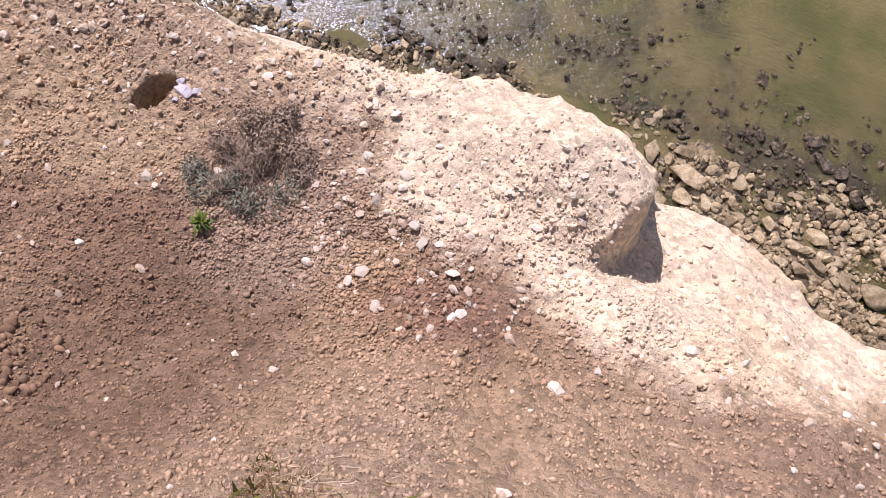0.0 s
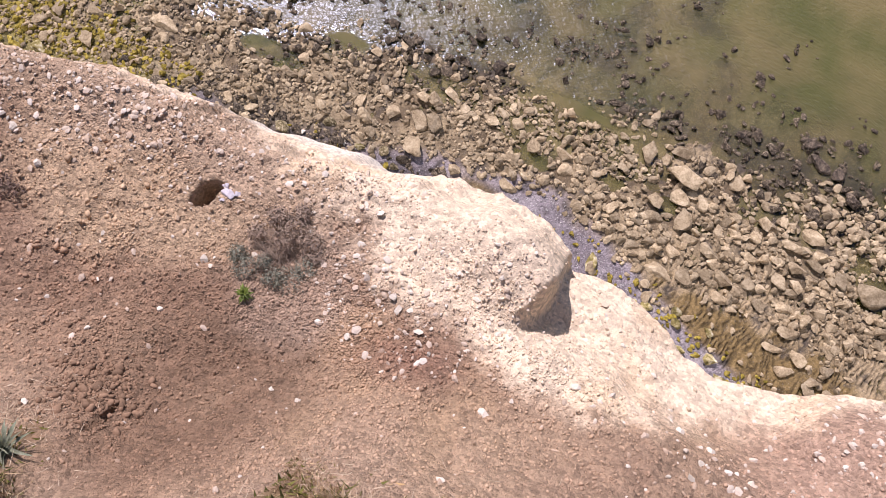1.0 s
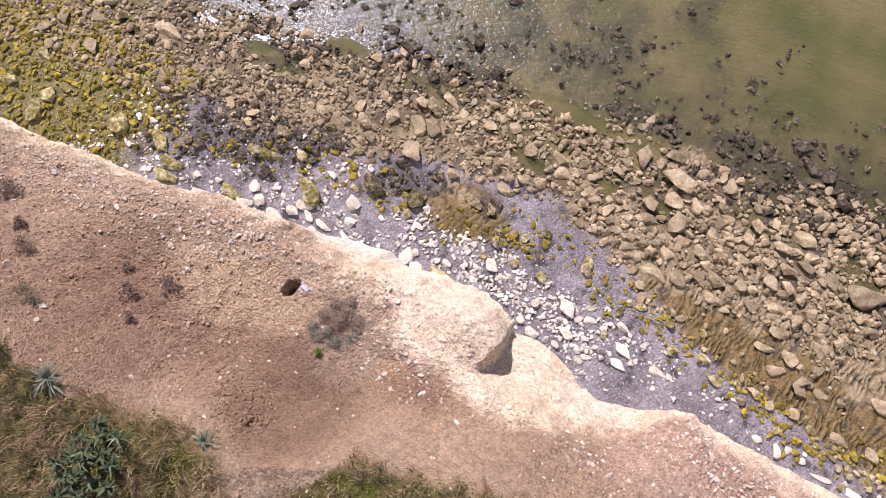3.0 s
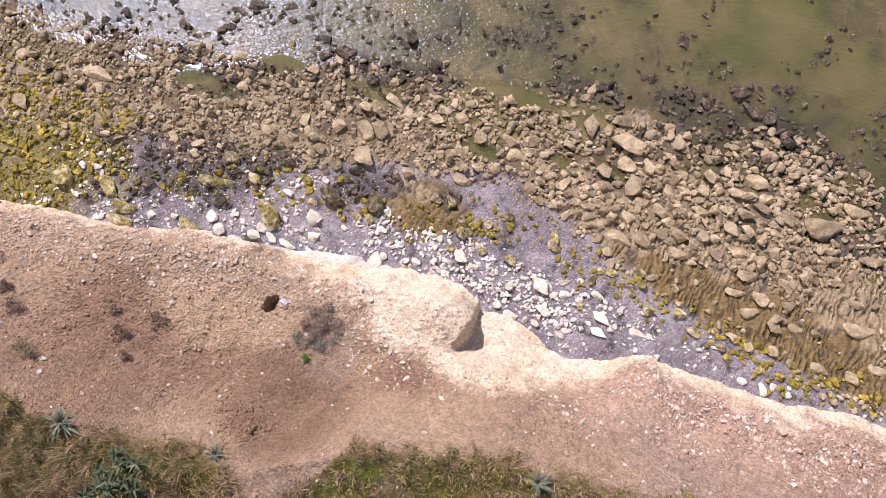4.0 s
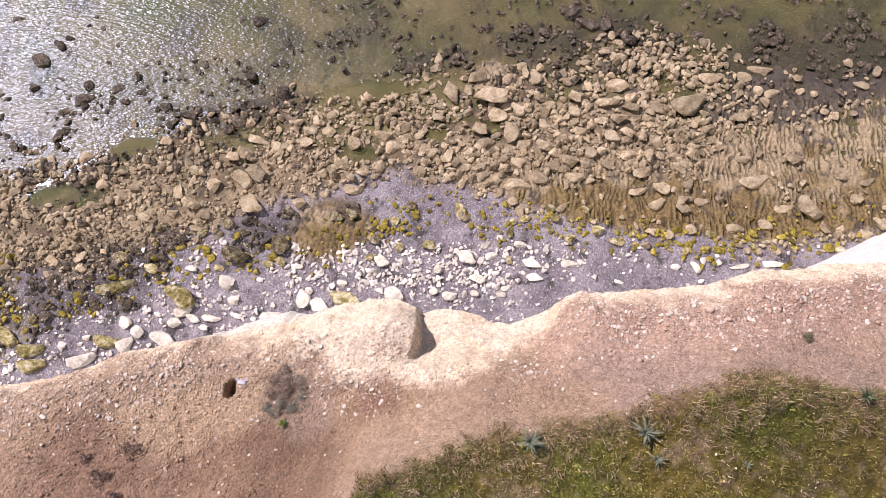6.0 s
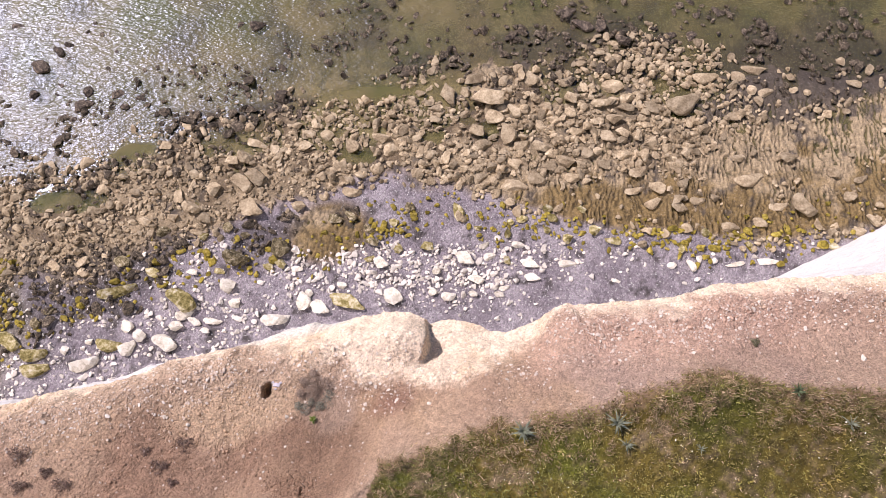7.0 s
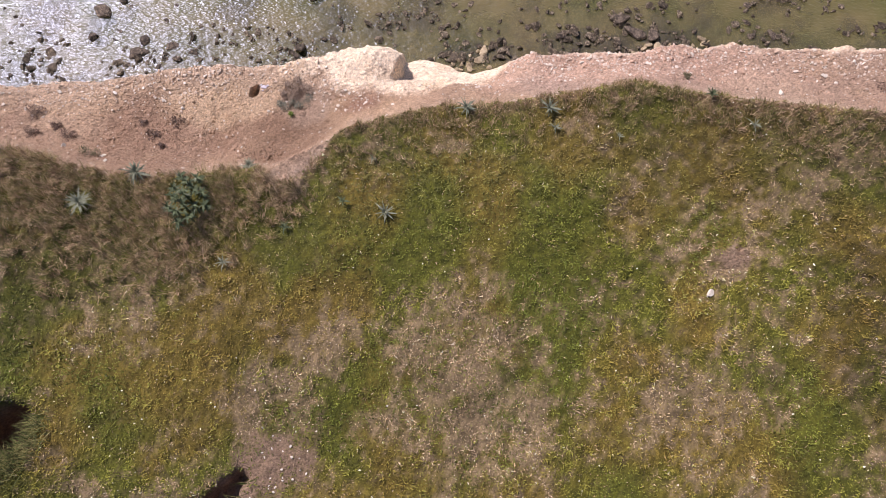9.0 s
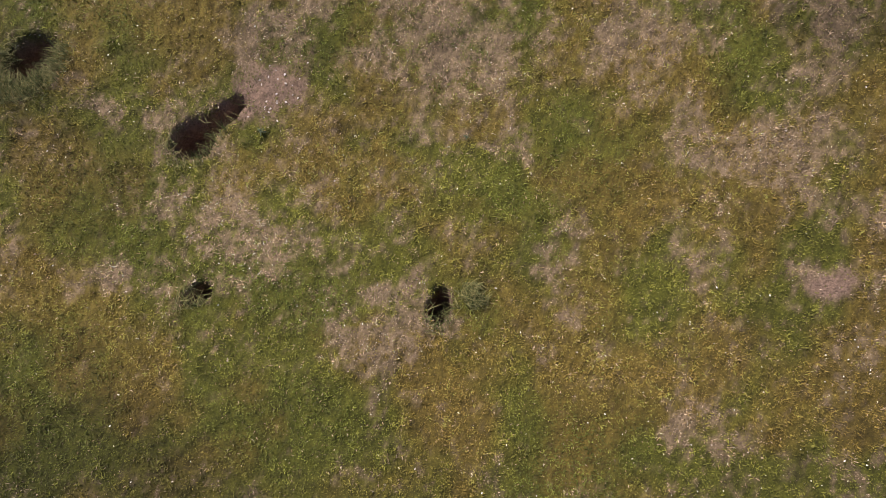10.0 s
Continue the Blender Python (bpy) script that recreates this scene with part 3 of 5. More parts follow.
def shore_colour(x, y):
    wl, inner = np.interp(x, WATER_X, WATER_Y), np.interp(x, INNER_X, INNER_Y)
    gravel = blend(np.array((0.265, 0.23, 0.245)), np.array((0.38, 0.338, 0.352)), sstep(-0.3, 0.4, fbm(x, y, 0.4, 4, 121)))
    field = blend(np.array((0.15, 0.11, 0.065)), np.array((0.36, 0.28, 0.17)), sstep(-0.3, 0.4, fbm(x, y, 0.3, 4, 123)))
    field = field * (1 - 0.25 * sstep(5, 25, x))[..., None]
    col = blend(gravel, field, sstep(-2, 2, y - inner + 3.5 * fbm(x, y, 0.2, 3, 125)))
    och = blend(np.array((0.215, 0.148, 0.06)), np.array((0.365, 0.28, 0.168)), sstep(-0.2, 0.5, fbm(x, y, 0.35, 3, 127) + 0.1 * (y - 37) * (x > 5)))
    col = blend(col, och, ochre_mask(x, y))
    green = sstep(-56, -64, x + 4 * fbm(x, y, 0.12, 3, 129)) * sstep(26, 20, y)
    col = blend(col, np.array((0.25, 0.205, 0.03)), 0.8 * green)
    dark = 0.6 * sstep(-1, 4, y - wl + 4 * fbm(x, y, 0.12, 3, 131)) + 1.0 * sstep(0, 0.5, blob(x, y, 58, 56.5, 24, 8, 3)) * sstep(-0.4, 0.2, fbm(x, y, 0.25, 3, 132)) + 1.0 * sstep(0.1, 0.45, blob(x, y, 50, 50, 22, 4.5, 3) + 0.8 * fbm(x, y, 0.6, 4, 133, 0.65))
    dark = dark + 0.7 * sstep(0.05, 0.45, blob(x, y, 50, 53.5, 17, 5.5, 3) + 0.35 * fbm(x, y, 0.5, 4, 135)) + 0.7 * sstep(0.05, 0.5, blob(x, y, 57, 56, 20, 7, 3) + 0.25 * fbm(x, y, 0.4, 3, 134)) + clump_mask(x, y) * 0.6 + 0.12 * pool_mask(x, y)
    dark = dark + 0.8 * sstep(-2, 3, y - wl) * sstep(0.05, 0.35, fbm(x, y, 0.13, 4, 151)) * sstep(-0.2, 0.3, fbm(x, y, 0.5, 3, 152))
    # shade painted into the grooves between the ribs, by their depth
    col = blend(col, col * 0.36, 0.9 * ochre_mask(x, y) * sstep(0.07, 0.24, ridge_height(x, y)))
    col = blend(col, np.array((0.06, 0.05, 0.042)), np.clip(dark, 0, 1) * 0.85)
    pebbly = 0.12 + 0.88 * sstep(1, -3, y - inner) * (1 - ochre_mask(x, y))
    return np.concatenate([col, pebbly[..., None]], -1)


def build_shore():
    xs = np.concatenate([[-320, -240, -180, -140], np.arange(-112, 4, 0.32), np.arange(4, 72, 0.18), np.arange(72, 84, 0.5), [110, 150, 200, 320]])
    t = np.concatenate([np.arange(0, 92, 0.33), [110, 150, 260, 500]])
    X = np.tile(xs, (len(t), 1))
    Y = np.tile(t[:, None], (1, len(xs))) + np.minimum(0, np.interp(xs, FOOT_X, FOOT_Y) - 6)
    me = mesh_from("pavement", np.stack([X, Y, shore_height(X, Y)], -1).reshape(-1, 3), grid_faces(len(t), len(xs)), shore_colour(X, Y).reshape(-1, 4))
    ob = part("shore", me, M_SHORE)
    tagged(ob, "grey shingle strip and ribbed ochre rock platform at the cliff foot", "beach", kind="structure")


build_shore()


def build_sea():
    m = bpy.data.materials.new("murky_sea_water")
    m.use_nodes = True
    nd, ln = m.node_tree.nodes, m.node_tree.links
    bsdf, out = nd["Principled BSDF"], nd["Material Output"]
    geo = nd.new("ShaderNodeNewGeometry")
    stretch = nd.new("ShaderNodeMapping")
    stretch.inputs["Scale"].default_value = (0.7, 1.5, 1)
    stretch.inputs["Rotation"].default_value = (0, 0, radians(25))
    ln.new(geo.outputs["Position"], stretch.inputs["Vector"])
    waves = []
    for scale, detail in ((1.5, 1), (4.0, 0)):
        n = nd.new("ShaderNodeTexNoise")
        n.inputs["Scale"].default_value, n.inputs["Detail"].default_value = scale, detail
        ln.new(stretch.outputs[0], n.inputs["Vector"])
        waves.append(n)
    add = nd.new("ShaderNodeMath")
    add.operation = "MULTIPLY_ADD"
    add.inputs[1].default_value = 0.3
    ln.new(waves[1].outputs["Fac"], add.inputs[0])
    ln.new(waves[0].outputs["Fac"], add.inputs[2])
    bump = nd.new("ShaderNodeBump")
    parts = nd.new("ShaderNodeSeparateColor")
    ln.new(parts.outputs[1], bump.inputs["Strength"])
    bump.inputs["Strength"].default_value, bump.inputs["Distance"].default_value = 1.0, 0.17
    ln.new(add.outputs[0], bump.inputs["Height"])
    at = nd.new("ShaderNodeAttribute")
    at.attribute_name = "col"
    ln.new(at.outputs["Color"], parts.inputs[0])
    patch = nd.new("ShaderNodeTexNoise")
    patch.inputs["Scale"].default_value, patch.inputs["Detail"].default_value = 0.1, 6
    ln.new(geo.outputs["Position"], patch.inputs["Vector"])
    ramp = nd.new("ShaderNodeValToRGB")
    ramp.color_ramp.elements[0].position, ramp.color_ramp.elements[0].color = 0.35, (0.098, 0.102, 0.028, 1)
    ramp.color_ramp.elements[1].position, ramp.color_ramp.elements[1].color = 0.65, (0.185, 0.152, 0.06, 1)
    ln.new(patch.outputs["Fac"], ramp.inputs["Fac"])
    bsdf.inputs["IOR"].default_value = 1.45
    gloss_by_ripple = nd.new("ShaderNodeMapRange")
    gloss_by_ripple.inputs["To Min"].default_value, gloss_by_ripple.inputs["To Max"].default_value = 0.03, 0.3
    ln.new(parts.outputs[1], gloss_by_ripple.inputs["Value"])
    ln.new(gloss_by_ripple.outputs[0], bsdf.inputs["Roughness"])
    bsdf.inputs["Specular Tint"].default_value = (0.66, 0.76, 1.0, 1)
    ln.new(ramp.outputs["Color"], bsdf.inputs["Base Color"])
    ln.new(bump.outputs["Normal"], bsdf.inputs["Normal"])
    clear, gloss, fres = nd.new("ShaderNodeBsdfTransparent"), nd.new("ShaderNodeBsdfGlossy"), nd.new("ShaderNodeFresnel")
    clear.inputs["Color"].default_value = (0.78, 0.8, 0.68, 1)
    ln.new(gloss_by_ripple.outputs[0], gloss.inputs["Roughness"])
    gloss.inputs["Color"].default_value = (0.66, 0.76, 1.0, 1)
    fres.inputs["IOR"].default_value = 1.42
    ln.new(bump.outputs["Normal"], gloss.inputs["Normal"])
    ln.new(bump.outputs["Normal"], fres.inputs["Normal"])
    thin, both = nd.new("ShaderNodeMixShader"), nd.new("ShaderNodeMixShader")
    ln.new(fres.outputs[0], thin.inputs["Fac"])
    ln.new(clear.outputs[0], thin.inputs[1])
    ln.new(gloss.outputs[0], thin.inputs[2])
    ln.new(parts.outputs[0], both.inputs["Fac"])
    ln.new(thin.outputs[0], both.inputs[1])
    ln.new(bsdf.outputs[0], both.inputs[2])
    ln.new(both.outputs[0], out.inputs["Surface"])
    xs = np.concatenate([[-2500, -900, -300], np.arange(-130, 101, 0.8), [300, 900, 2500]])
    ys = np.concatenate([np.arange(14, 101, 0.8), [130, 200, 400, 1000, 2500]])
    X, Y = np.meshgrid(xs, ys)
    deep = np.clip((SEA - shore_height(X, Y)) / 0.9, 0, 1)
    murk = np.clip(0.34 + 0.62 * deep, 0, 0.95) * (1 - 0.5 * np.clip(clump_mask(X, Y) + sstep(0.1, 0.4, fbm(X, Y, 0.13, 4, 151)) + 1.2 * sstep(0.0, 0.5, blob(X, Y, 58, 57, 26, 10, 3)), 0, 1.4))
    ripple = 0.06 + 0.94 * sstep(-5, 3, Y - np.interp(X, WATER_X, WATER_Y)) * (1 - 0.97 * pool_mask(X, Y) * (Y < 44))
    me = mesh_from("water", np.stack([X, Y, np.full_like(X, SEA)], -1).reshape(-1, 3), grid_faces(len(ys), len(xs)), np.stack([murk, ripple, ripple], -1).reshape(-1, 3))
    ob = part("water", me, m)
    ob.visible_shadow = False
    tagged(ob, "shallow olive-brown sea with sparkling ripples", "sea", kind="structure")


build_sea()


# ---- rocks ----
def rock_shape(seed, level, cuts, low=0.36, high=0.72):
    """A blocky stone of radius about 1: vertices and triangles."""
    r = np.random.default_rng(seed)
    bm = bmesh.new()
    bmesh.ops.create_icosphere(bm, subdivisions=level, radius=1.0)
    V = np.array([v.co[:] for v in bm.verts])
    F = np.array([[v.index for v in f.verts] for f in bm.faces])
    bm.free()
    for _ in range(cuts):
        n = r.normal(size=3)
        n /= np.linalg.norm(n)
        d = r.uniform(low, high)
        over = np.maximum(0, V @ n - d)
        V = V - over[:, None] * n
    lumps = sum(np.sin(V @ r.normal(0, f, 3) + r.uniform(0, 6)) * 0.16 / f for f in (3, 4, 6, 8, 11, 14))
    V = V / np.abs(V).max(0).mean() * (1 + lumps[:, None] + 0.02 * r.normal(size=(len(V), 1)))
    V = V * (1.0, r.uniform(0.65, 0.95), r.uniform(0.5, 0.75))
    return V, F


SHAPES2 = [rock_shape(s, 3, 8, 0.32, 0.64) for s in range(14)]
SHAPES1 = [rock_shape(50 + s, 2, 7, 0.36, 0.68) for s in range(10)]
OCTA = []
for s in range(6):
    r_ = np.random.default_rng(200 + s)
    OCTA.append((np.array([(1, 0, 0), (-1, 0, 0), (0, 1, 0), (0, -1, 0), (0, 0, 0.8), (0, 0, -0.8)]) * r_.uniform(0.65, 1.15, (6, 1)) + r_.normal(0, 0.16, (6, 3)),
                 np.array([(0, 2, 4), (2, 1, 4), (1, 3, 4), (3, 0, 4), (2, 0, 5), (1, 2, 5), (3, 1, 5), (0, 3, 5)])))
SHAPES0 = [rock_shape(90 + s, 1, 5) for s in range(8)]
CRUMBS = [rock_shape(140 + s, 1, 4, 0.55, 0.85) for s in range(10)]
PEBBLES = [rock_shape(170 + s, 3, 9, 0.45, 0.78) for s in range(10)]


def heap(name, places, shapes, mat, label, category, kind="stuff", colours=None, smooth=False):
    """Many stones in one mesh: rows of x, y, z, radius, squash."""
    allv, allf, allc, base = [], [], [], 0
    pick = rng.integers(len(shapes), size=len(places))
    for k, (V, F) in enumerate(shapes):
        p = places[pick == k]
        if not len(p):
            continue
        n = len(p)
        a = rng.uniform(0, 2 * np.pi, n)
        c, s = np.cos(a), np.sin(a)
        x = V[None, :, 0] * p[:, 3:4] * rng.uniform(0.8, 1.25, (n, 1))
        y = V[None, :, 1] * p[:, 3:4] * rng.uniform(0.75, 1.1, (n, 1))
        z = V[None, :, 2] * p[:, 3:4] * p[:, 4:5] + x * rng.normal(0, 0.22, (n, 1)) + y * rng.normal(0, 0.22, (n, 1))
        P = np.stack([x * c[:, None] - y * s[:, None] + p[:, 0:1], x * s[:, None] + y * c[:, None] + p[:, 1:2], z + p[:, 2:3]], -1)
        allv.append(P.reshape(-1, 3))
        allf.append((F[None] + (np.arange(n) * len(V))[:, None, None]).reshape(-1, 3) + base)
        if colours is not None:
            allc.append(np.repeat(colours[pick == k], len(V), 0))
        base += n * len(V)
    me = mesh_from(name, np.concatenate(allv), np.concatenate(allf), np.concatenate(allc) if colours is not None else None, smooth)
    ob = part(name, me, mat)
    return tagged(ob, label, category, kind=kind)


def scatter(n, x0, x1, y0, y1, density):
    """n random places kept with the chance that density(x, y) gives."""
    x, y = rng.uniform(x0, x1, n), rng.uniform(y0, y1, n)
    keep = rng.random(n) < density(x, y)
    return x[keep], y[keep]


def on_shore(x, y, r, squash, sink=0.15):
    return np.stack([x, y, shore_height(x, y) + r * squash * (0.65 - sink), r, squash], 1)


def field_density(x, y):
    wl, inner = np.interp(x, WATER_X, WATER_Y), np.interp(x, INNER_X, INNER_Y)
    m = sstep(-2.5, 1.5, y - inner + 3 * fbm(x, y, 0.2, 3, 125)) * sstep(4, -3, y - wl + 5 * fbm(x, y, 0.1, 3, 141))
    thin = 1 - 0.86 * ochre_core(x, y) - 0.5 * ochre_mask(x, y) * sstep(0.3, -0.1, fbm(x, y, 0.14, 3, 149)) - 0.92 * pool_mask(x, y) - 0.85 * sstep(0, 0.4, blob(x, y, 58, 57, 22, 9, 3)) - 0.3 * clump_mask(x, y)
    clump = 0.95 + 0.3 * sstep(-25, -40, x) + 0.9 * fbm(x, y, 0.22, 3, 143)
    return np.clip(m * np.clip(thin, 0.035, 1) * clump, 0, 1)


# large boulders of the field: x, y, width, length
TAN_POOLSIDE = [(1, 52.4, 2.4, 4.8), (5, 54.7, 2.6, 2.6), (7.1, 51.5, 5.7, 3.8), (7.7, 47.9, 3.7, 2.3), (5.3, 46, 2.5, 3.1), (9.8, 44.8, 2.8, 3.4), (6.5, 43.7, 2.5, 2.4), (11.1, 49.2, 2.3, 2.3),
                (12.2, 43.5, 2.2, 2.1), (14.9, 43.4, 3.1, 2.4), (14.4, 51.3, 2.3, 2.3), (13.6, 54.1, 2.6, 2.2), (19.6, 51.5, 2.2, 2.9), (19.3, 54.2, 2.1, 1.9), (26.8, 53.1, 4.3, 2.4), (28, 49.9, 3,
                1.9), (24.4, 50.6, 3.7, 2.2), (26.4, 47.9, 3.1, 2.2), (32, 49.5, 2.3, 2), (36.9, 50.5, 4.6, 4.5), (40.8, 54.9, 3.6, 2.6), (48.3, 56.2, 4.1, 2.1), (45.9, 54.7, 2.9, 1.9), (47.7, 52.5,
                1.8, 1.8), (49.6, 52.4, 2.3, 1.7)]
TAN_MIDDLE = [(25, 44.8, 2.5, 2.2), (27.1, 45.6, 2.4, 2.1), (18.5, 40.8, 3.2, 2.4), (10.9, 37.2, 3.9, 2.6), (13.6, 38, 3.2, 2.1), (19.5, 38.3, 2.2, 1.9), (15.8, 39.9, 2, 1.8), (5.9, 38.4, 2, 2.1), (8,
              37.6, 1.5, 1.5), (11, 40.5, 2.4, 2.2), (2, 40.4, 2, 1.8), (23.7, 40.3, 2.1, 1.8), (29.2, 39.2, 2.8, 2.1), (27.4, 42.1, 2.6, 2.1), (23.5, 42.7, 2, 1.7), (21.5, 42, 2.2, 1.7), (20.5, 45.7,
              2, 1.7), (30.8, 34.3, 2.2, 2), (31.2, 36.6, 2.4, 2), (28.2, 36.2, 2.3, 1.4), (34.6, 33.6, 2, 2), (37.4, 34.7, 2, 1.6), (40, 35.2, 1.9, 1.6)]
TAN_PLATFORM = [(52.3, 34.1, 3.9, 4.2), (49.2, 33.9, 2.7, 1.7), (45.3, 38.1, 3.9, 2.7), (51.6, 41.6, 3.3, 2.1), (44, 41.3, 2.2, 1.5), (59.2, 35.1, 2.4, 1.5), (61.7, 38.1, 2, 1.3), (57.5, 38.9, 2.2,
                1.6), (35.1, 30.3, 1.9, 1.7), (32, 29.5, 1.4, 1.5), (41.7, 30.7, 2.5, 1.9), (45.6, 31.2, 2.5, 1.6), (29.5, 50.3, 1.9, 1.8), (53.8, 54.9, 1.3, 1.3), (61.7, 57.6, 1.5, 1.7), (61.2, 49,
                1.4, 1), (62.9, 53.8, 2.5, 1.4), (62.2, 31.7, 1.8, 2.1), (56.1, 52.2, 1.5, 1.2), (39, 49, 1.9, 1.4)]
TAN_FIELD = [(-29, 37.6, 2.8, 3.6), (-27, 38.6, 3.2, 3.5), (-32.7, 36.7, 2.4, 3), (-27.1, 33.4, 3.4, 3), (-30.7, 41.1, 2.2, 2.3), (-28.9, 41.7, 2.3, 3.2), (-27.4, 43.9, 2.4, 1.7), (-40.8, 43.6, 1.8,
             2.1), (-44.5, 36.1, 2, 1.5), (-37.9, 35.2, 1.6, 2.4), (-36, 33.8, 2.7, 2.6), (-21.2, 46.8, 2, 1.6), (-16.5, 45.1, 2.6, 1.9), (-8.9, 44.8, 3.4, 2.2), (-7.2, 42.9, 2.2, 2.7), (-12.8, 36,
             2.4, 1.9), (-20.1, 33.9, 2.3, 2.1), (-33.9, 32.2, 2.2, 2.1), (-38.5, 32.1, 2, 1.7), (-42.4, 31.7, 2.1, 1.7), (-50.1, 33.3, 1.7, 1.6), (-61.8, 35.3, 1.8, 1.7), (-13.3, 43.1, 2.5, 2.2),
             (-3.3, 44.7, 2, 1.7), (-3.4, 39.2, 1.8, 1.9)]
TAN_WEST = [(-70.2, 29.5, 4.8, 2.8), (-52.1, 40.9, 2.2, 2.4), (3, 32.4, 1.9, 2.4), (-80.5, 25, 2.4, 2), (-78, 20.5, 2.6, 2.2), (-85, 22, 2.4, 2.2)]
TAN = TAN_POOLSIDE + TAN_MIDDLE + TAN_PLATFORM + TAN_FIELD + TAN_WEST

# white chalk blocks, algae-coated and weed-grown boulders
WHITE_FOOT = [(-29.7, 21.8, 2.8, 2.5), (-35.2, 17.9, 2.1, 1.8), (-28.4, 19.4, 1.9, 1.8), (-22.9, 17.3, 3.7, 2.7), (-19.2, 19.4, 2.4, 2.7), (-16.5, 18.8, 2.6, 2.1), (-6.1, 20.2, 3.5, 2.6), (-31.4,
              17.1, 2.5, 1.4), (-33.8, 17, 1.9, 1.3), (-40.7, 14.9, 2.3, 2.1), (-43.1, 16, 1.9, 1.8), (-42.5, 13.4, 2, 2.6), (-37.5, 14.1, 3.4, 2.7), (-48, 11.1, 3.4, 2.3), (-35.9, 16.4, 2.3, 1.8),
              (-8.2, 25.3, 1.9, 1.9), (-0.7, 24.1, 1.4, 1.3), (-1.2, 21, 1.5, 1.2), (-20.2, 24.5, 1.6, 1.2), (-13.7, 22, 1.6, 1.3), (-18, 20.9, 1.4, 1.3), (-34.8, 24.1, 1.9, 1.2), (-47.9, 14.1, 1.5,
              1.1), (-51.1, 12.9, 1.5, 1.6), (-32.2, 15.8, 1.5, 1.2)]
WHITE_SHINGLE = [(1, 20.6, 2, 2), (3.6, 25.9, 2.6, 2.1), (5, 23, 2.1, 1.7), (13, 23.2, 2.2, 1.3), (12.7, 25.2, 2.7, 1.4), (11.2, 28.1, 1.9, 1.2), (18, 25.3, 2.4, 1.4), (7, 26.4, 1.7, 1.4), (8.1, 20.7,
                 1.6, 1), (9, 21.7, 1.3, 1), (4.5, 20.8, 1.4, 1), (32.9, 24.9, 1.7, 1.1), (35.4, 25, 1.4, 1.9), (41.3, 25, 2.7, 0.8), (46.2, 25.6, 2.7, 1.3), (6.3, 27.9, 1.4, 1.1), (24.6, 22.8, 1.1,
                 0.7), (36.7, 26, 0.9, 1.6)]
GREEN_FOOT = [(-35.8, 20, 4, 3.8), (-12.7, 19.6, 5, 2.2), (-44.9, 13.7, 3.1, 2.3), (-54.5, 10.4, 3.2, 2.6), (-55.1, 12.4, 3.1, 2.4), (-44.9, 21.2, 4.7, 2.2), (-58.9, 14.3, 2.6, 3.2), (-5.7, 27.3, 1.7,
              1.7), (-1.9, 27.9, 2.1, 2), (-22.4, 25.3, 1.8, 1.6), (-31, 24.2, 1.4, 1.2), (-40.6, 23.9, 2.1, 1.7), (-24.4, 24.7, 1.5, 1.2), (-9.9, 26, 1.3, 1.2), (-33.5, 29.4, 1.9, 1.5), (-6.9, 31.3,
              1.3, 1.4)]
GREEN_SHINGLE = [(11.8, 31.9, 1.4, 1.6), (10.3, 31.3, 1.3, 1.1), (15.8, 33.3, 2, 1.4), (16, 31.9, 1.8, 1.4), (18.3, 29, 1.9, 2), (22.2, 30.3, 2.4, 2), (24.3, 28.5, 2.4, 1.3), (15.5, 30.1, 1.3, 1.2),
                 (20.4, 33.6, 1.6, 1.4), (34.1, 27.3, 1.1, 1.3), (43.8, 28.2, 1.4, 1.2), (37.8, 29.7, 1.4, 1.4), (56, 27.7, 1.6, 1.2), (9.5, 29.5, 1.2, 1.4), (5.5, 30.5, 1.3, 1.2), (9.5, 25.6, 1.1,
                 1.3), (2.5, 32.5, 1.8, 2.9)]
GREEN_WEST = [(-77.6, 6.9, 2.7, 3.6), (-78, 10.4, 2.7, 2.4), (-76.4, 13.1, 2.7, 1.6), (-66, 12.5, 3.6, 3), (-84, 9.5, 3, 2.4), (-83, 15.5, 2.6, 2.2)]
DARK_SHALLOWS = [(-61.7, 56.4, 3, 2.7), (-59.1, 59.4, 1.8, 2), (-54.1, 50.1, 3.4, 2.8), (-53.4, 52.3, 2, 2.3), (-49.3, 52.2, 2, 2.1), (-45.8, 51.5, 1.9, 1.7), (-61.6, 52.1, 1.7, 2), (-47.8, 50, 1.5,
                 1.3), (-66.5, 64, 2.4, 1.5), (-41.4, 55.8, 1, 1.4), (-50.1, 48.3, 1.4, 1.4), (-57.5, 58.2, 1.2, 1.1), (-58, 53.6, 1, 1), (-58.4, 52, 1.4, 1.3), (-63.3, 53.5, 0.9, 1.2), (-51.2, 56.3,
                 1, 1.1), (-55, 47.9, 1.7, 1.5), (-28.6, 64.1, 2.1, 2.5), (-31.2, 64.5, 1.1, 2.3), (-18.6, 65.9, 1.4, 1.5), (-24.2, 51.5, 2.5, 3.2), (-29.8, 53.1, 1.4, 1.2), (-25.9, 56.5, 1.2, 1.1),
                 (-50.3, 59.5, 0.9, 0.9), (-39.7, 54.4, 1.5, 0.8)]
DARK_OUTER = [(20, 66.5, 2.6, 2.6), (43.7, 66.8, 1.4, 2.1), (40.6, 66.1, 1.3, 1.5), (39.4, 62.4, 1.8, 2.3), (36.1, 62.5, 1.4, 1.6), (33.4, 63.6, 1.5, 0.9), (28.3, 61.5, 2.6, 2.4), (39.5, 68.4, 1.8,
              1.1), (24.9, 63.7, 2.1, 2.3), (22.3, 64.1, 3.5, 2.3), (5.4, 62.7, 1.1, 1.2), (47.8, 63.2, 1.2, 1.8)]
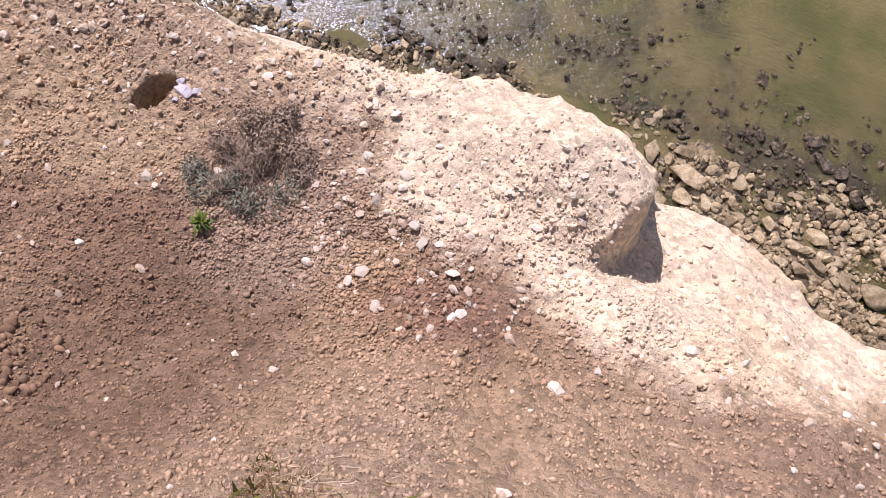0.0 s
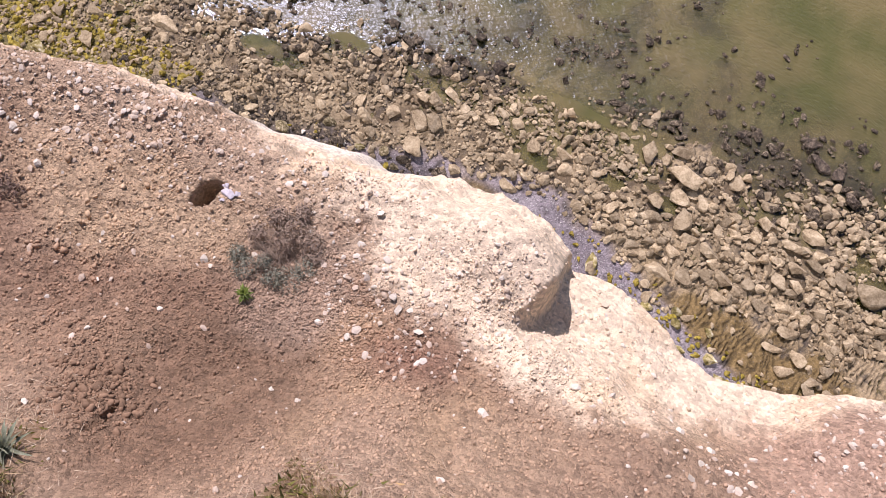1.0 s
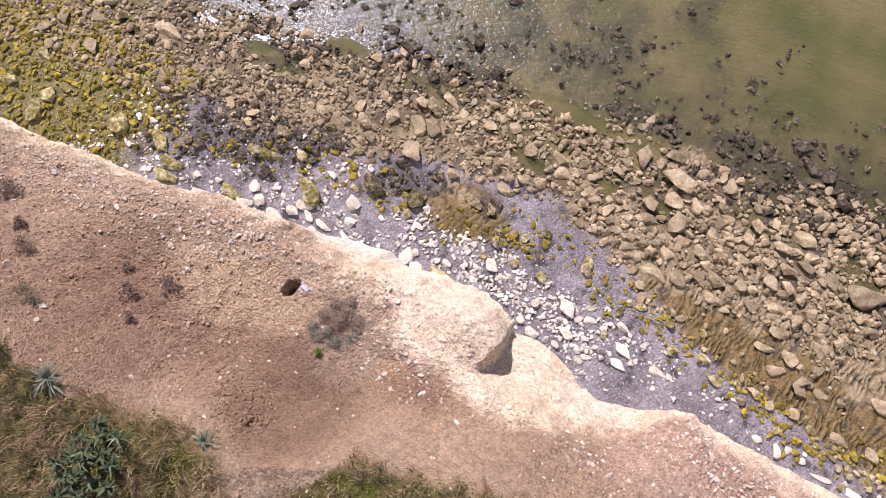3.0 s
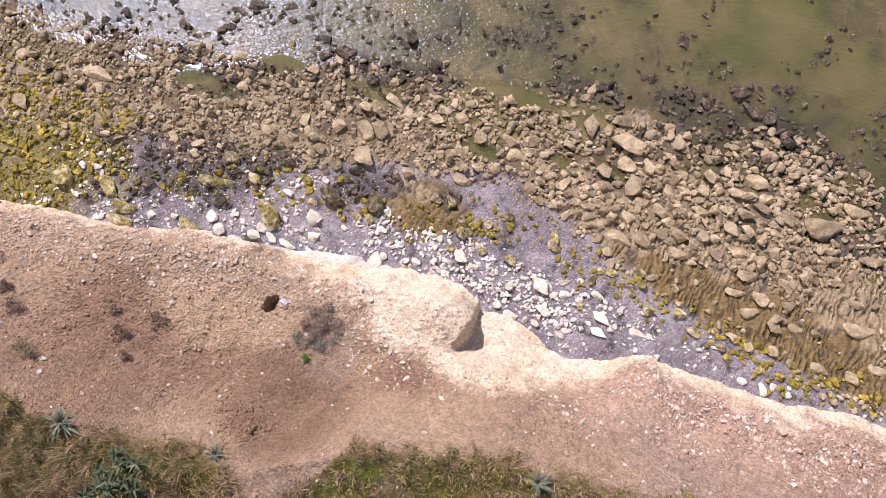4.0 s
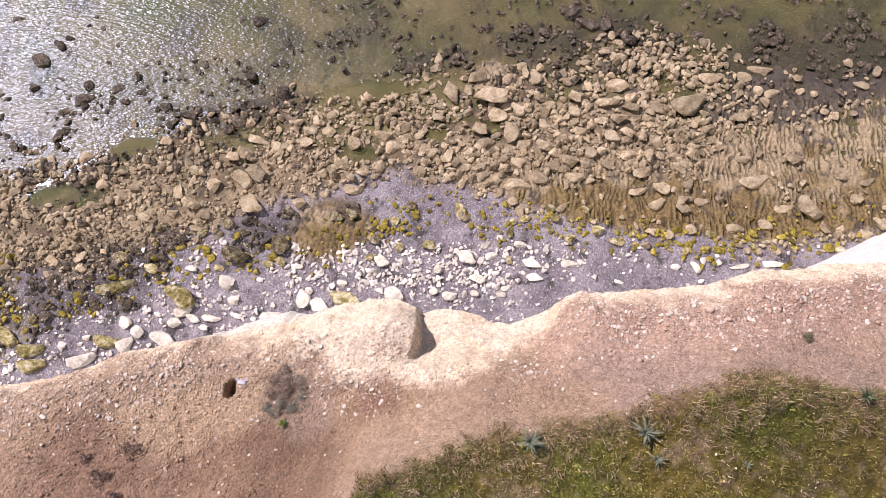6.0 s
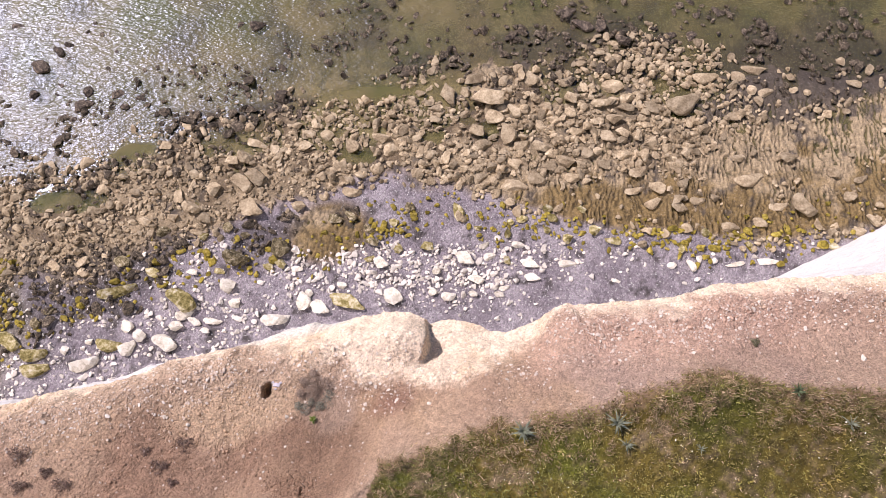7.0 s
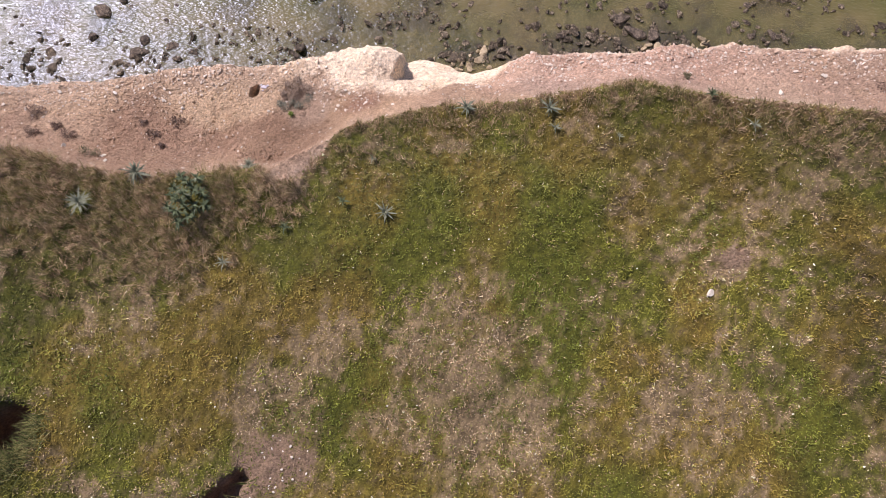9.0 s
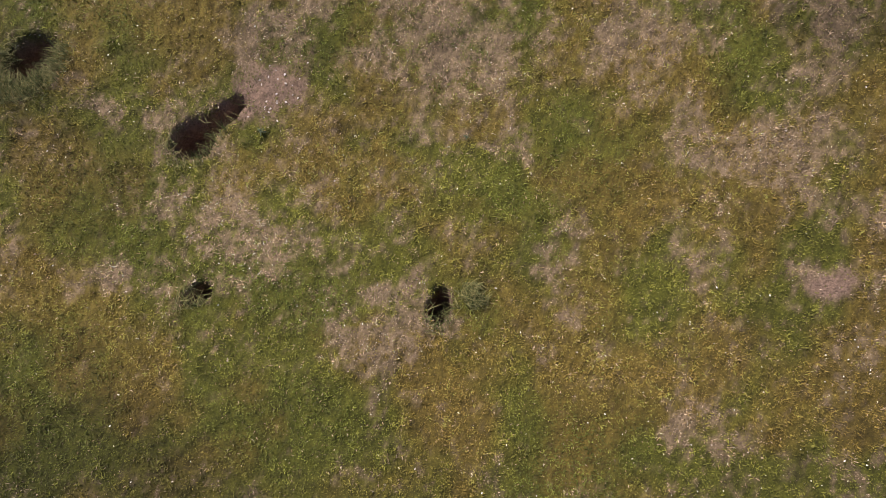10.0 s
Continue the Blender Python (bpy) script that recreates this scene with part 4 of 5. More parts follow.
DARK_UPPER = [(-28.9, 26.2, 4.3, 4.5), (-23, 27, 3.8, 3.9), (-30.1, 30.5, 2.7, 2.5), (-27.6, 29.5, 2.2, 1.7), (-55.4, 16.6, 2.6, 2.5), (-53.9, 18.4, 1.9, 1.5), (-49.4, 17.7, 1.6, 1.3), (-39.6, 30.2,
              2.5, 2.6), (-15.1, 32, 2.2, 2.5), (-12.9, 32.4, 2.2, 2.1), (-10.1, 30.5, 2.2, 2.3), (-9.7, 28.5, 2.7, 2.3), (-4.6, 33.5, 2.2, 2), (-45, 25.3, 3.2, 2.6)]
WHITE, GREEN_ROCKS = WHITE_FOOT + WHITE_SHINGLE, GREEN_FOOT + GREEN_SHINGLE + GREEN_WEST
DARK_ROCKS = DARK_SHALLOWS + DARK_OUTER


def apart_from(x, y, rows):
    """True where a stone at x, y is clear of the boulders in rows."""
    keep = np.ones(len(x), bool)
    for bx, by, wide, long in rows:
        keep &= np.hypot((x - bx) / wide, (y - by) / long) > 0.55
    return keep


# mid and small stones of the boulder field
x, y = scatter(42000, -98, 74, 6, 70, field_density)
r = np.minimum(0.2 * np.exp(np.abs(rng.normal(0, 0.62, len(x)))) * (0.85 + 0.4 * sstep(-40, 5, x)), 0.95)
keep = apart_from(x, y, TAN + DARK_UPPER)
x, y, r = x[keep], y[keep], r[keep]
tan_rocks = on_shore(x, y, r, rng.uniform(0.6, 1.15, len(x)))
order = np.argsort(-r)
lone_rocks = tan_rocks[order[:60]]
tan_rocks, r = tan_rocks[order[60:]], r[order[60:]]
heap("shore_stones", tan_rocks[r < 0.55], SHAPES0, M_BOULDERS, "tan weathered chalk cobbles packed along the shore", "stones")
heap("shore_rocks", tan_rocks[r >= 0.55], SHAPES1, M_BOULDERS, "tan weathered rocks packed along the shore", "rocks")

# white chalk cobbles on the shingle under the cliff
def white_density(x, y):
    foot, inner = np.interp(x, FOOT_X, FOOT_Y), np.interp(x, INNER_X, INNER_Y)
    band = sstep(0.3, 3.0, y - foot) * sstep(1.0, -3.5, y - np.minimum(inner, 30 + 1.5 * fbm(x, y, 0.2, 3, 146)))
    empty = 1 - 0.93 * blob(x, y, 21, 21.5, 24, 4.5, 8)
    right = 1 - 0.8 * sstep(18, 34, x)
    thick = 0.3 + 0.1 * sstep(-6, -16, x) + 0.95 * blob(x, y, -1, 25.3, 30, 6)
    return np.clip(band * (1 - 0.9 * ochre_core(x, y)) * (1 - 0.75 * clump_mask(x, y)) * np.clip(empty, 0, 1) * right * thick * (0.6 + fbm(x, y, 0.25, 3, 145)), 0, 1)


x, y = scatter(23000, -70, 62, 5, 36, white_density)
keep = apart_from(x, y, WHITE + GREEN_ROCKS + DARK_UPPER)
x, y = x[keep], y[keep]
r = np.minimum(0.165 * np.exp(np.abs(rng.normal(0, 0.58, len(x)))), 0.6)
chalk_rocks = on_shore(x, y, r, rng.uniform(0.6, 0.9, len(x)))
heap("chalk_cobbles", chalk_rocks[r < 0.36], SHAPES0, M_WHITES, "small white chalk cobbles strewn on grey shingle", "cobbles")
heap("chalk_rocks", chalk_rocks[r >= 0.36], SHAPES1, M_WHITES, "rounded white chalk rocks strewn on grey shingle", "rocks")

# green weed-grown rocks along the upper shore
def algae_density(x, y):
    c = np.interp(x, [-58, -42, -25, -7, 0, 14, 37, 50, 60], [14, 24, 26, 31, 33, 31, 29, 30, 32])
    band = np.exp(-((y - c) / 2.6) ** 2) * (0.35 + 0.9 * sstep(-0.1, 0.4, fbm(x, y, 0.16, 3, 147)))
    left = sstep(-55, -66, x + 4 * fbm(x, y, 0.12, 3, 129)) * sstep(29, 22, y) * 0.9
    return np.clip(np.maximum(band * (1 - 0.7 * ochre_core(x, y)), left), 0, 1)


x, y = scatter(11000, -98, 62, 2, 38, algae_density)
keep = apart_from(x, y, WHITE + GREEN_ROCKS)
x, y = x[keep], y[keep]
r = np.minimum(0.25 * np.exp(np.abs(rng.normal(0, 0.5, len(x)))), 0.8)
green_rocks = on_shore(x, y, r, rng.uniform(0.6, 0.9, len(x)))
heap("algae_stones", green_rocks[r < 0.4], SHAPES0, M_ALGAES, "stones coated with yellow-green algae on the shore", "stones")
heap("algae_rocks", green_rocks[r >= 0.4], SHAPES1, M_ALGAES, "rocks coated with yellow-green algae on the shore", "rocks")

# dark rocks grown with seaweed, along the waterline and out in the shallows
def weed_density(x, y):
    wl = np.interp(x, WATER_X, WATER_Y)
    clump = sstep(0.0, 0.25, fbm(x, y, 0.13, 4, 151))
    line_ = np.exp(-((y - wl - 1) / 5.5) ** 2) * clump
    far = 0.4 * sstep(0, 4, y - wl) * sstep(34, 10, y - wl) * sstep(-0.05, 0.35, fbm(x, y, 0.16, 3, 153))
    return np.clip(np.maximum(np.maximum(0.7 * line_, far), 0.8 * clump_mask(x, y)), 0, 1)


x, y = scatter(17000, -98, 76, 12, 92, weed_density)
r = np.minimum(0.3 * np.exp(np.abs(rng.normal(0, 0.62, len(x)))), 1.05)
dark_rocks = np.stack([x, y, np.maximum(shore_height(x, y), SEA - 0.3 * r) + 0.3 * r, r, rng.uniform(0.6, 0.9, len(x))], 1)
heap("seaweed_stones", dark_rocks[r < 0.5], SHAPES0, M_WEEDS, "small dark seaweed-covered stones at the edge of the sea", "stones")
heap("seaweed_rocks", dark_rocks[r >= 0.5], SHAPES1, M_WEEDS, "dark seaweed-covered rocks at the edge of the sea", "rocks")


# ---- single boulders on the shore ----
def rock_meshes(shapes, mat, name):
    return [(lambda me: (me.materials.append(mat), me)[1])(mesh_from(name, V, F, None, False)) for V, F in shapes]


BOULDER_MESHES = {"tan": rock_meshes(SHAPES2, M_BOULDER, "boulder"), "white": rock_meshes(SHAPES2, M_WHITE, "boulder"),
                  "green": rock_meshes(SHAPES2, M_ALGAE, "boulder"), "dark": rock_meshes(SHAPES2, M_WEED, "boulder"),
                  "crust": rock_meshes(SHAPES2, M_CRUST, "boulder")}
BOULDER_LABELS = {"tan": "large tan weathered boulder lying among shore rocks", "white": "big white chalk block on the grey shingle",
                  "green": "boulder coated with yellow-green algae on the shore", "dark": "dark boulder covered with wet seaweed", "crust": "brown boulder crusted with barnacles and olive weed"}


def boulder(x, y, wide, long, kind, turn=0.0, label=""):
    me = BOULDER_MESHES[kind][rng.integers(14)]
    ob = new("boulder", me)
    zs = rng.uniform(0.85, 1.15) * min(wide, long) * 0.5
    z = float(shore_height(np.array([x]), np.array([y]))[0])
    if kind == "dark":
        z = max(z, SEA - 0.3)
    ob.matrix_basis = pose(x, y, z + 0.3 * zs, rng.uniform(-8, 8), rng.uniform(-8, 8), turn) @ Matrix.Diagonal((wide * 0.53, long * 0.62, zs, 1))
    return tagged(ob, label or BOULDER_LABELS[kind], "boulder", "boulders on the shore")


for kind, rows in (("tan", TAN), ("white", WHITE), ("green", GREEN_ROCKS), ("dark", DARK_ROCKS), ("crust", [(x, y, 0.8 * wide, 0.75 * long) for x, y, wide, long in DARK_UPPER])):
    for x, y, wide, long in rows:
        boulder(x, y, wide, long, kind, rng.uniform(-18, 18))
for x, y, z, r, q in lone_rocks:
    boulder(float(x), float(y), 1.9 * r, 2.2 * r * rng.uniform(0.6, 1.0), "tan", rng.uniform(0, 180), "tan weathered boulder in the packed shore rocks")
x, y = scatter(900, -75, 70, 30, 84, weed_density)
for k in range(min(8, len(x))):
    r = rng.uniform(1.0, 2.0)
    boulder(float(x[k]), float(y[k]), r, r * rng.uniform(0.6, 1.0), "dark", rng.uniform(0, 180))

# ---- stones and clods on the bare earth ----
def on_top(x, y, r, squash, sink=0.0):
    return np.stack([x, y, top_height(x, y) + r * (0.25 - sink), r, squash], 1)


def in_bare(x, y):
    d = edge_line(x) - y
    return bare_mask(x, y) * (d > 0.02)


def clod_density(a, b):
    shelf = sstep(0.5, 0.25, edge_line(a) - b) * sstep(-0.8, -0.4, a) * sstep(1.4, 1.0, a)
    return in_bare(a, b) * (0.3 + 0.6 * sstep(-0.2, 0.4, fbm(a, b, 2.5, 3, 201))) * (1 - 0.85 * shelf)


def near_knob(a, b):
    return (a > -1.45) & (a < 1.3) & (b > -0.7)


x, y = scatter(72000, -4.4, 5.6, -1.2, 1.5, lambda a, b: clod_density(a, b) * ~near_knob(a, b))
r = 0.0045 * np.exp(np.abs(rng.normal(0, 0.5, len(x))))
tone = top_colour(x, y)[:, :3] * rng.uniform(0.84, 1.22, (len(x), 1))
heap("earth_clods", on_top(x, y, r, rng.uniform(0.6, 1.0, len(x))), OCTA, M_PEBBLE, "crumbled brown earth clods covering the bare slope", "clods", colours=tone, smooth=True)
x, y = scatter(105000, -1.6, 1.2, -0.6, 1.2, lambda a, b: clod_density(a, b) * (0.3 + 0.7 * sstep(0.0, 0.4, blob(a, b, -0.75, -0.1, 1.0, 0.65, 35) + 0.2 * fbm(a, b, 4, 3, 204))))
r = np.minimum(0.0032 * np.exp(np.abs(rng.normal(0, 0.42, len(x)))), 0.0105)
tone = top_colour(x, y)[:, :3] * rng.uniform(0.8, 1.18, (len(x), 1))
heap("earth_crumbs", on_top(x, y, r, rng.uniform(0.7, 1.0, len(x)), -0.1), CRUMBS, M_PEBBLE, "rounded brown earth crumbs lying loose on the slope", "crumbs", colours=tone, smooth=True)


def stone_density(x, y):
    d = edge_line(x) - y
    brow = np.exp(-((d - 0.3) / 0.24) ** 2) * (0.85 + 0.9 * fbm(x, y, 3, 3, 205) + 0.3 * sstep(1.2, 1.8, x))
    shelf = sstep(0.55, 0.3, d) * sstep(-0.8, -0.4, x) * sstep(1.3, 1.0, x)
    spill = 0.9 * sstep(0.1, 0.6, blob(x, y, -0.3, 0.52, 0.75, 0.48, 20) + 0.25 * fbm(x, y, 5, 3, 206))
    return in_bare(x, y) * np.clip(np.maximum((0.055 + 0.85 * brow) * (1 - 0.7 * shelf), spill), 0, 1)


x, y = scatter(42000, -5, 6.8, -1.2, 1.5, stone_density)
r = np.minimum(0.0046 * np.exp(np.abs(rng.normal(0, 0.62, len(x)))), 0.017) * (1 + 0.2 * (sstep(1.0, 1.5, x) + sstep(-1.4, -1.8, x)))
tone = blend(blend(np.array((0.45, 0.34, 0.25)), top_colour(x, y)[:, :3], np.full(len(x), 0.5)), np.array((0.78, 0.7, 0.6)), rng.random(len(x)) ** 1.4)
heap("chalk_chips", on_top(x, y, r, rng.uniform(0.5, 0.9, len(x))), CRUMBS, M_PEBBLE, "pale chalk and flint chips lying on bare earth", "chips", colours=tone)

x, y = rng.normal(-1.06, 0.1, 420), rng.normal(-0.42, 0.055, 420)
r = np.minimum(0.0065 * np.exp(np.abs(rng.normal(0, 0.5, len(x)))), 0.02)
heap("dug_earth", on_top(x, y, r, rng.uniform(0.7, 1.0, len(x))), SHAPES0, M_PEBBLE, "dark clods of freshly dug earth in a low mound", "clods", colours=np.array((0.24, 0.15, 0.095)) * rng.uniform(0.7, 1.3, (len(x), 1)), smooth=True)

STONE_MESHES = rock_meshes(PEBBLES, M_STONE, "stone")
VIOLET = material("lavender_grey_flint", [(0.3, (0.42, 0.38, 0.42)), (0.7, (0.72, 0.68, 0.72))], 40, bump=0.4, depth=0.004)
VIOLET_MESHES = rock_meshes(PEBBLES[:4], VIOLET, "stone")


def stone(x, y, r, meshes=STONE_MESHES, label="small white chalk stone lying on the bare earth"):
    ob = new("stone", meshes[rng.integers(len(meshes))])
    z = float(top_height(np.array([x]), np.array([y]))[0])
    ob.matrix_basis = pose(x, y, z + 0.3 * r, rng.uniform(-15, 15), rng.uniform(-15, 15), rng.uniform(0, 360)) @ Matrix.Diagonal((r * rng.uniform(0.9, 1.3), r, r * rng.uniform(0.6, 0.9), 1))
    return tagged(ob, label, "stone", "stones on the cliff top")


STONES = [(-1.155, 0.18, 0.02), (-0.455, 0.245, 0.016), (0.133, 0.28, 0.021), (-0.404, 0.469, 0.017), (0.36, 0.544, 0.018), (0.75, 0.63, 0.02), (0.8, 0.476, 0.016), (-2.05, 0.11, 0.022),
          (-2.28, 0.18, 0.022), (-1.14, -0.078, 0.014), (-1.6, 0.03, 0.014), (0.19, 0.37, 0.012), (-2.79, 0.27, 0.024), (3.1, -1.32, 0.035), (-0.464, 0.217, 0.012), (3.66, 0.6, 0.03),
          (-1.0, 0.31, 0.013), (-0.62, 0.44, 0.012), (2.7, 0.98, 0.02), (1.9, 0.9, 0.02), (-2.55, -0.62, 0.03), (-2.47, -0.7, 0.022), (4.1, 0.9, 0.028), (-3.0, -0.55, 0.03), (1.45, 0.62, 0.016)]
for x, y, r in STONES:
    stone(x, y, r)
x, y = scatter(1100, -4.5, 6.0, -0.9, 1.4, stone_density)
for k in range(min(220, len(x))):
    stone(float(x[k]), float(y[k]), float(0.0085 * math.exp(abs(rng.normal(0, 0.4)))))
for k in range(26):
    stone(float(rng.normal(-0.33, 0.16)), float(rng.normal(-3.2, 0.13)), float(rng.uniform(0.006, 0.014)), label="small pale stone on the burrow's spoil")
for dx, dy, r in ((0, 0, 0.032), (-0.03, 0.025, 0.016), (0.045, 0.02, 0.018), (0.0, -0.035, 0.012)):
    stone(-1.285 + dx, 0.465 + dy, r, VIOLET_MESHES, "lavender grey flint beside the burrow")


# ---- turf ----
def blades(name, x, y, length, width, flat, colours, label, category, bend=None, kind="stuff", lift=0.0, plain=False):
    """Grass blades, each a narrow bent strip of three triangles; plain ones are a single triangle."""
    n = len(x)
    z = top_height(x, y) + lift - 0.004
    a = rng.uniform(0, 2 * np.pi, n) if bend is None else bend + rng.normal(0, 0.9, n)
    out, up = length * np.sin(flat), length * np.cos(flat)
    dx, dy = np.cos(a), np.sin(a)
    px, py = -dy * width / 2, dx * width / 2
    root = np.stack([x, y, z], 1)
    side = np.stack([px, py, np.zeros(n)], 1)
    mid = root + np.stack([dx * out * 0.42, dy * out * 0.42, up * 0.7], 1)
    tip = root + np.stack([dx * out, dy * out, up], 1)
    if plain:
        V = np.stack([root - side, root + side, tip], 1).reshape(-1, 3)
        F = (np.arange(n) * 3)[:, None] + [0, 1, 2]
        ob = part(name, mesh_from(name, V, F, np.repeat(colours, 3, 0), True), M_GRASS)
        return tagged(ob, label, category, kind=kind)
    V = np.stack([root - side, root + side, mid + side * 0.8, mid - side * 0.8, tip], 1).reshape(-1, 3)
    k = (np.arange(n) * 5)[:, None]
    F = np.concatenate([k + [0, 1, 2], k + [0, 2, 3], k + [3, 2, 4]])
    ob = part(name, mesh_from(name, V, F, np.repeat(colours, 5, 0), True), M_GRASS)
    return tagged(ob, label, category, kind=kind)


def clear_of_burrows(x, y):
    m = np.ones_like(x)
    for bx, by, a, b, turn, deep in BURROWS:
        m = m * (1 - sstep(0.05, 0.3, blob(x, y, bx, by, a, b, turn)))
    return m


x, y = scatter(540000, -4.5, 6.5, -8.3, 0.7, lambda a, b: (1 - bare_mask(a, b)) * clear_of_burrows(a, b))
n = len(x)
straw = straw_mask(x, y)
dry = rng.random(n) < 0.05 + 0.7 * straw
moss, lush = spots(x, y, MOSS_SPOTS), spots(x, y, LUSH_SPOTS)
fresh = blend(np.array((0.205, 0.205, 0.028)), np.array((0.285, 0.2, 0.038)), np.clip(sstep(-0.3, 0.4, fbm(x, y, 1.7, 3, 73)) + 0.8 * moss, 0, 1))
fresh = blend(fresh, np.array((0.125, 0.155, 0.022)), 0.8 * np.maximum(sstep(0.1, 0.5, fbm(x, y, 0.9, 3, 75)), 0.8 * lush))
fresh = blend(fresh, np.array((0.175, 0.145, 0.06)), 0.5 * sstep(1.6, 0.3, turf_line(x) - y + 0.5 * fbm(x, y, 2, 3, 76)))
tint = np.where(dry[:, None], blend(np.array((0.35, 0.235, 0.11)), np.array((0.69, 0.53, 0.34)), rng.random(n) ** 1.5), fresh)
tint = tint * np.exp(0.06 - 0.36 * np.abs(rng.normal(0, 1, (n, 1))) + 0.34 * rng.random((n, 1)) + (0.8 * fbm(x, y, 22, 2, 78) + 0.3 * fbm(x, y, 0.6, 3, 74))[:, None]) * sward(x, y)[:, None]
litter = dry & (rng.random(n) < 0.14)
tint[litter] = blend(np.array((0.5, 0.4, 0.27)), np.array((0.78, 0.68, 0.53)), rng.random(int(litter.sum())))
tall = np.clip(1 + 0.7 * fbm(x, y, 8, 3, 79), 0.3, 2) * np.where(litter, 0.6, 1)
blades("turf_grass", x, y, rng.uniform(0.014, 0.04, n) * tall, np.where(litter, 0.013, np.where(dry, 0.008, 0.011)) * rng.uniform(0.7, 1.4, n), np.where(litter, 1.45, rng.uniform(0.5, 1.4, n)), np.minimum(tint, np.where((dry | litter)[:, None], 0.8, 0.34)),
       "short rabbit-grazed turf, green with dry straw patches", "grass", plain=True)


ROSETTES = [(-2.0, -0.87, 0.32, 36), (-1.03, -0.65, 0.25, 32), (0.87, 0.03, 0.26, 24), (1.59, 0.09, 0.27, 22), (1.66, -0.07, 0.18, 16), (0.28, -0.96, 0.26, 22), (-2.45, -1.21, 0.36, 36), (-1.08, -1.56, 0.2, 16)]


def clear_of_plants(x, y):
    m = np.ones_like(x)
    for px, py, size, n in ROSETTES + [(-1.46, -1.07, 0.46, 0)]:
        m = m * sstep(0.3, 0.5, np.hypot(x - px, y - py) / size)
    return m


def rank_density(a, b):
    """Where the grass stands long: along the brow and in the left-hand corner."""
    d = turf_line(a) - b
    brow = sstep(-0.06, 0.02, d) * sstep(0.5, 0.15, d + 0.12 * fbm(a, b, 3, 3, 211))
    corner = sstep(-0.7, -1.3, a) * sstep(1.3, 0.4, d) * sstep(-0.06, 0.02, d)
    low = 0.35 * blob(a, b, 4.1, -6.0, 1.5, 0.8)
    return np.clip(np.maximum(np.maximum(brow * 0.8, corner), low) * (0.6 + 0.7 * fbm(a, b, 2.5, 3, 213)), 0, 1)


cx = rng.uniform(-5.0, 7.2, 12000)
cy = turf_line(cx) - rng.uniform(-0.06, 1.3, len(cx))
keep = rng.random(len(cx)) < rank_density(cx, cy) * clear_of_plants(cx, cy)
cx, cy = np.concatenate([cx[keep], rng.normal(-0.17, 0.075, 40)]), np.concatenate([cy[keep], rng.normal(-0.21, 0.028, 40)])
lean, lush, size = rng.uniform(0, 2 * np.pi, len(cx)), rng.random(len(cx)), rng.uniform(0.55, 1.25, len(cx)) * (1 - 0.45 * sstep(-1.0, 0.0, cx))
size[-40:] *= 0.4
lush[-34:] = 1.0
tuft = np.repeat(np.arange(len(cx)), 34)
x, y = cx[tuft] + rng.normal(0, 0.016, len(tuft)), cy[tuft] + rng.normal(0, 0.016, len(tuft))
dry = rng.random(len(x)) < 0.38 + 0.5 * sstep(0.25, 0.75, lush[tuft] + 0.5 * fbm(x, y, 1.2, 3, 215))
tint = np.where(dry[:, None], blend(np.array((0.23, 0.14, 0.075)), np.array((0.72, 0.54, 0.33)), rng.random(len(x)) ** 1.6),
                blend(np.array((0.08, 0.09, 0.02)), np.array((0.28, 0.25, 0.065)), rng.random(len(x)) ** 1.3))
blades("long_grass", x, y, rng.uniform(0.05, 0.15, len(x)) * size[tuft], rng.uniform(0.0018, 0.004, len(x)), rng.uniform(0.15, 1.25, len(x)), tint, "long dry straw-coloured grass along the cliff brow", "grass", bend=lean[tuft])

# dead straw lying on the bare earth beside the turf
x = rng.uniform(-4.5, 5.5, 9000)
y = turf_line(x) + np.abs(rng.normal(0, 0.09, len(x))) - 0.02
keep = rng.random(len(x)) < 0.25 + 0.6 * sstep(0.0, 0.4, fbm(x, y, 3, 3, 217))
x, y = x[keep], y[keep]
tint = blend(np.array((0.3, 0.21, 0.13)), np.array((0.7, 0.57, 0.42)), rng.random(len(x)))
blades("straw_litter", x, y, rng.uniform(0.02, 0.07, len(x)), rng.uniform(0.0015, 0.003, len(x)), rng.uniform(1.2, 1.5, len(x)), tint, "dead pale straw lying on bare earth beside the turf", "straw", plain=True, lift=0.008)

# rank tufts hanging round the burrows
xs, ys, bs = [], [], []
for (bx, by, a, b, turn, deep), n in zip([*BURROWS[1:6], (1.92, -4.82, 0.17, 0.14, 0, 0)], (170, 110, 1700, 130, 130, 420)):
    w = rng.uniform(0, 2 * np.pi, n)
    w = np.where(np.cos(w - 0.6) > 0.35, w + np.pi * rng.uniform(0.6, 1.2, n), w)
    q = rng.uniform(0.72, 1.2, n) if deep else np.sqrt(rng.random(n))
    q = q * np.where(deep == 0.45, rng.uniform(1.0, 1.35, n), 1)
    c, s = math.cos(radians(turn)), math.sin(radians(turn))
    u, v = a * q * np.cos(w), b * q * np.sin(w)
    xs.append(bx + u * c - v * s)
    ys.append(by + u * s + v * c)
    bs.append(np.arctan2(by - ys[-1], bx - xs[-1]))
x, y, b = np.concatenate(xs), np.concatenate(ys), np.concatenate(bs)
tint = blend(np.array((0.06, 0.085, 0.015)), np.array((0.32, 0.28, 0.1)), rng.random(len(x)) ** 1.3)
blades("burrow_grass", x, y, rng.uniform(0.06, 0.19, len(x)), rng.uniform(0.004, 0.007, len(x)), rng.uniform(0.5, 1.45, len(x)), tint, "rank grass fringing the rabbit burrows", "grass", bend=b)

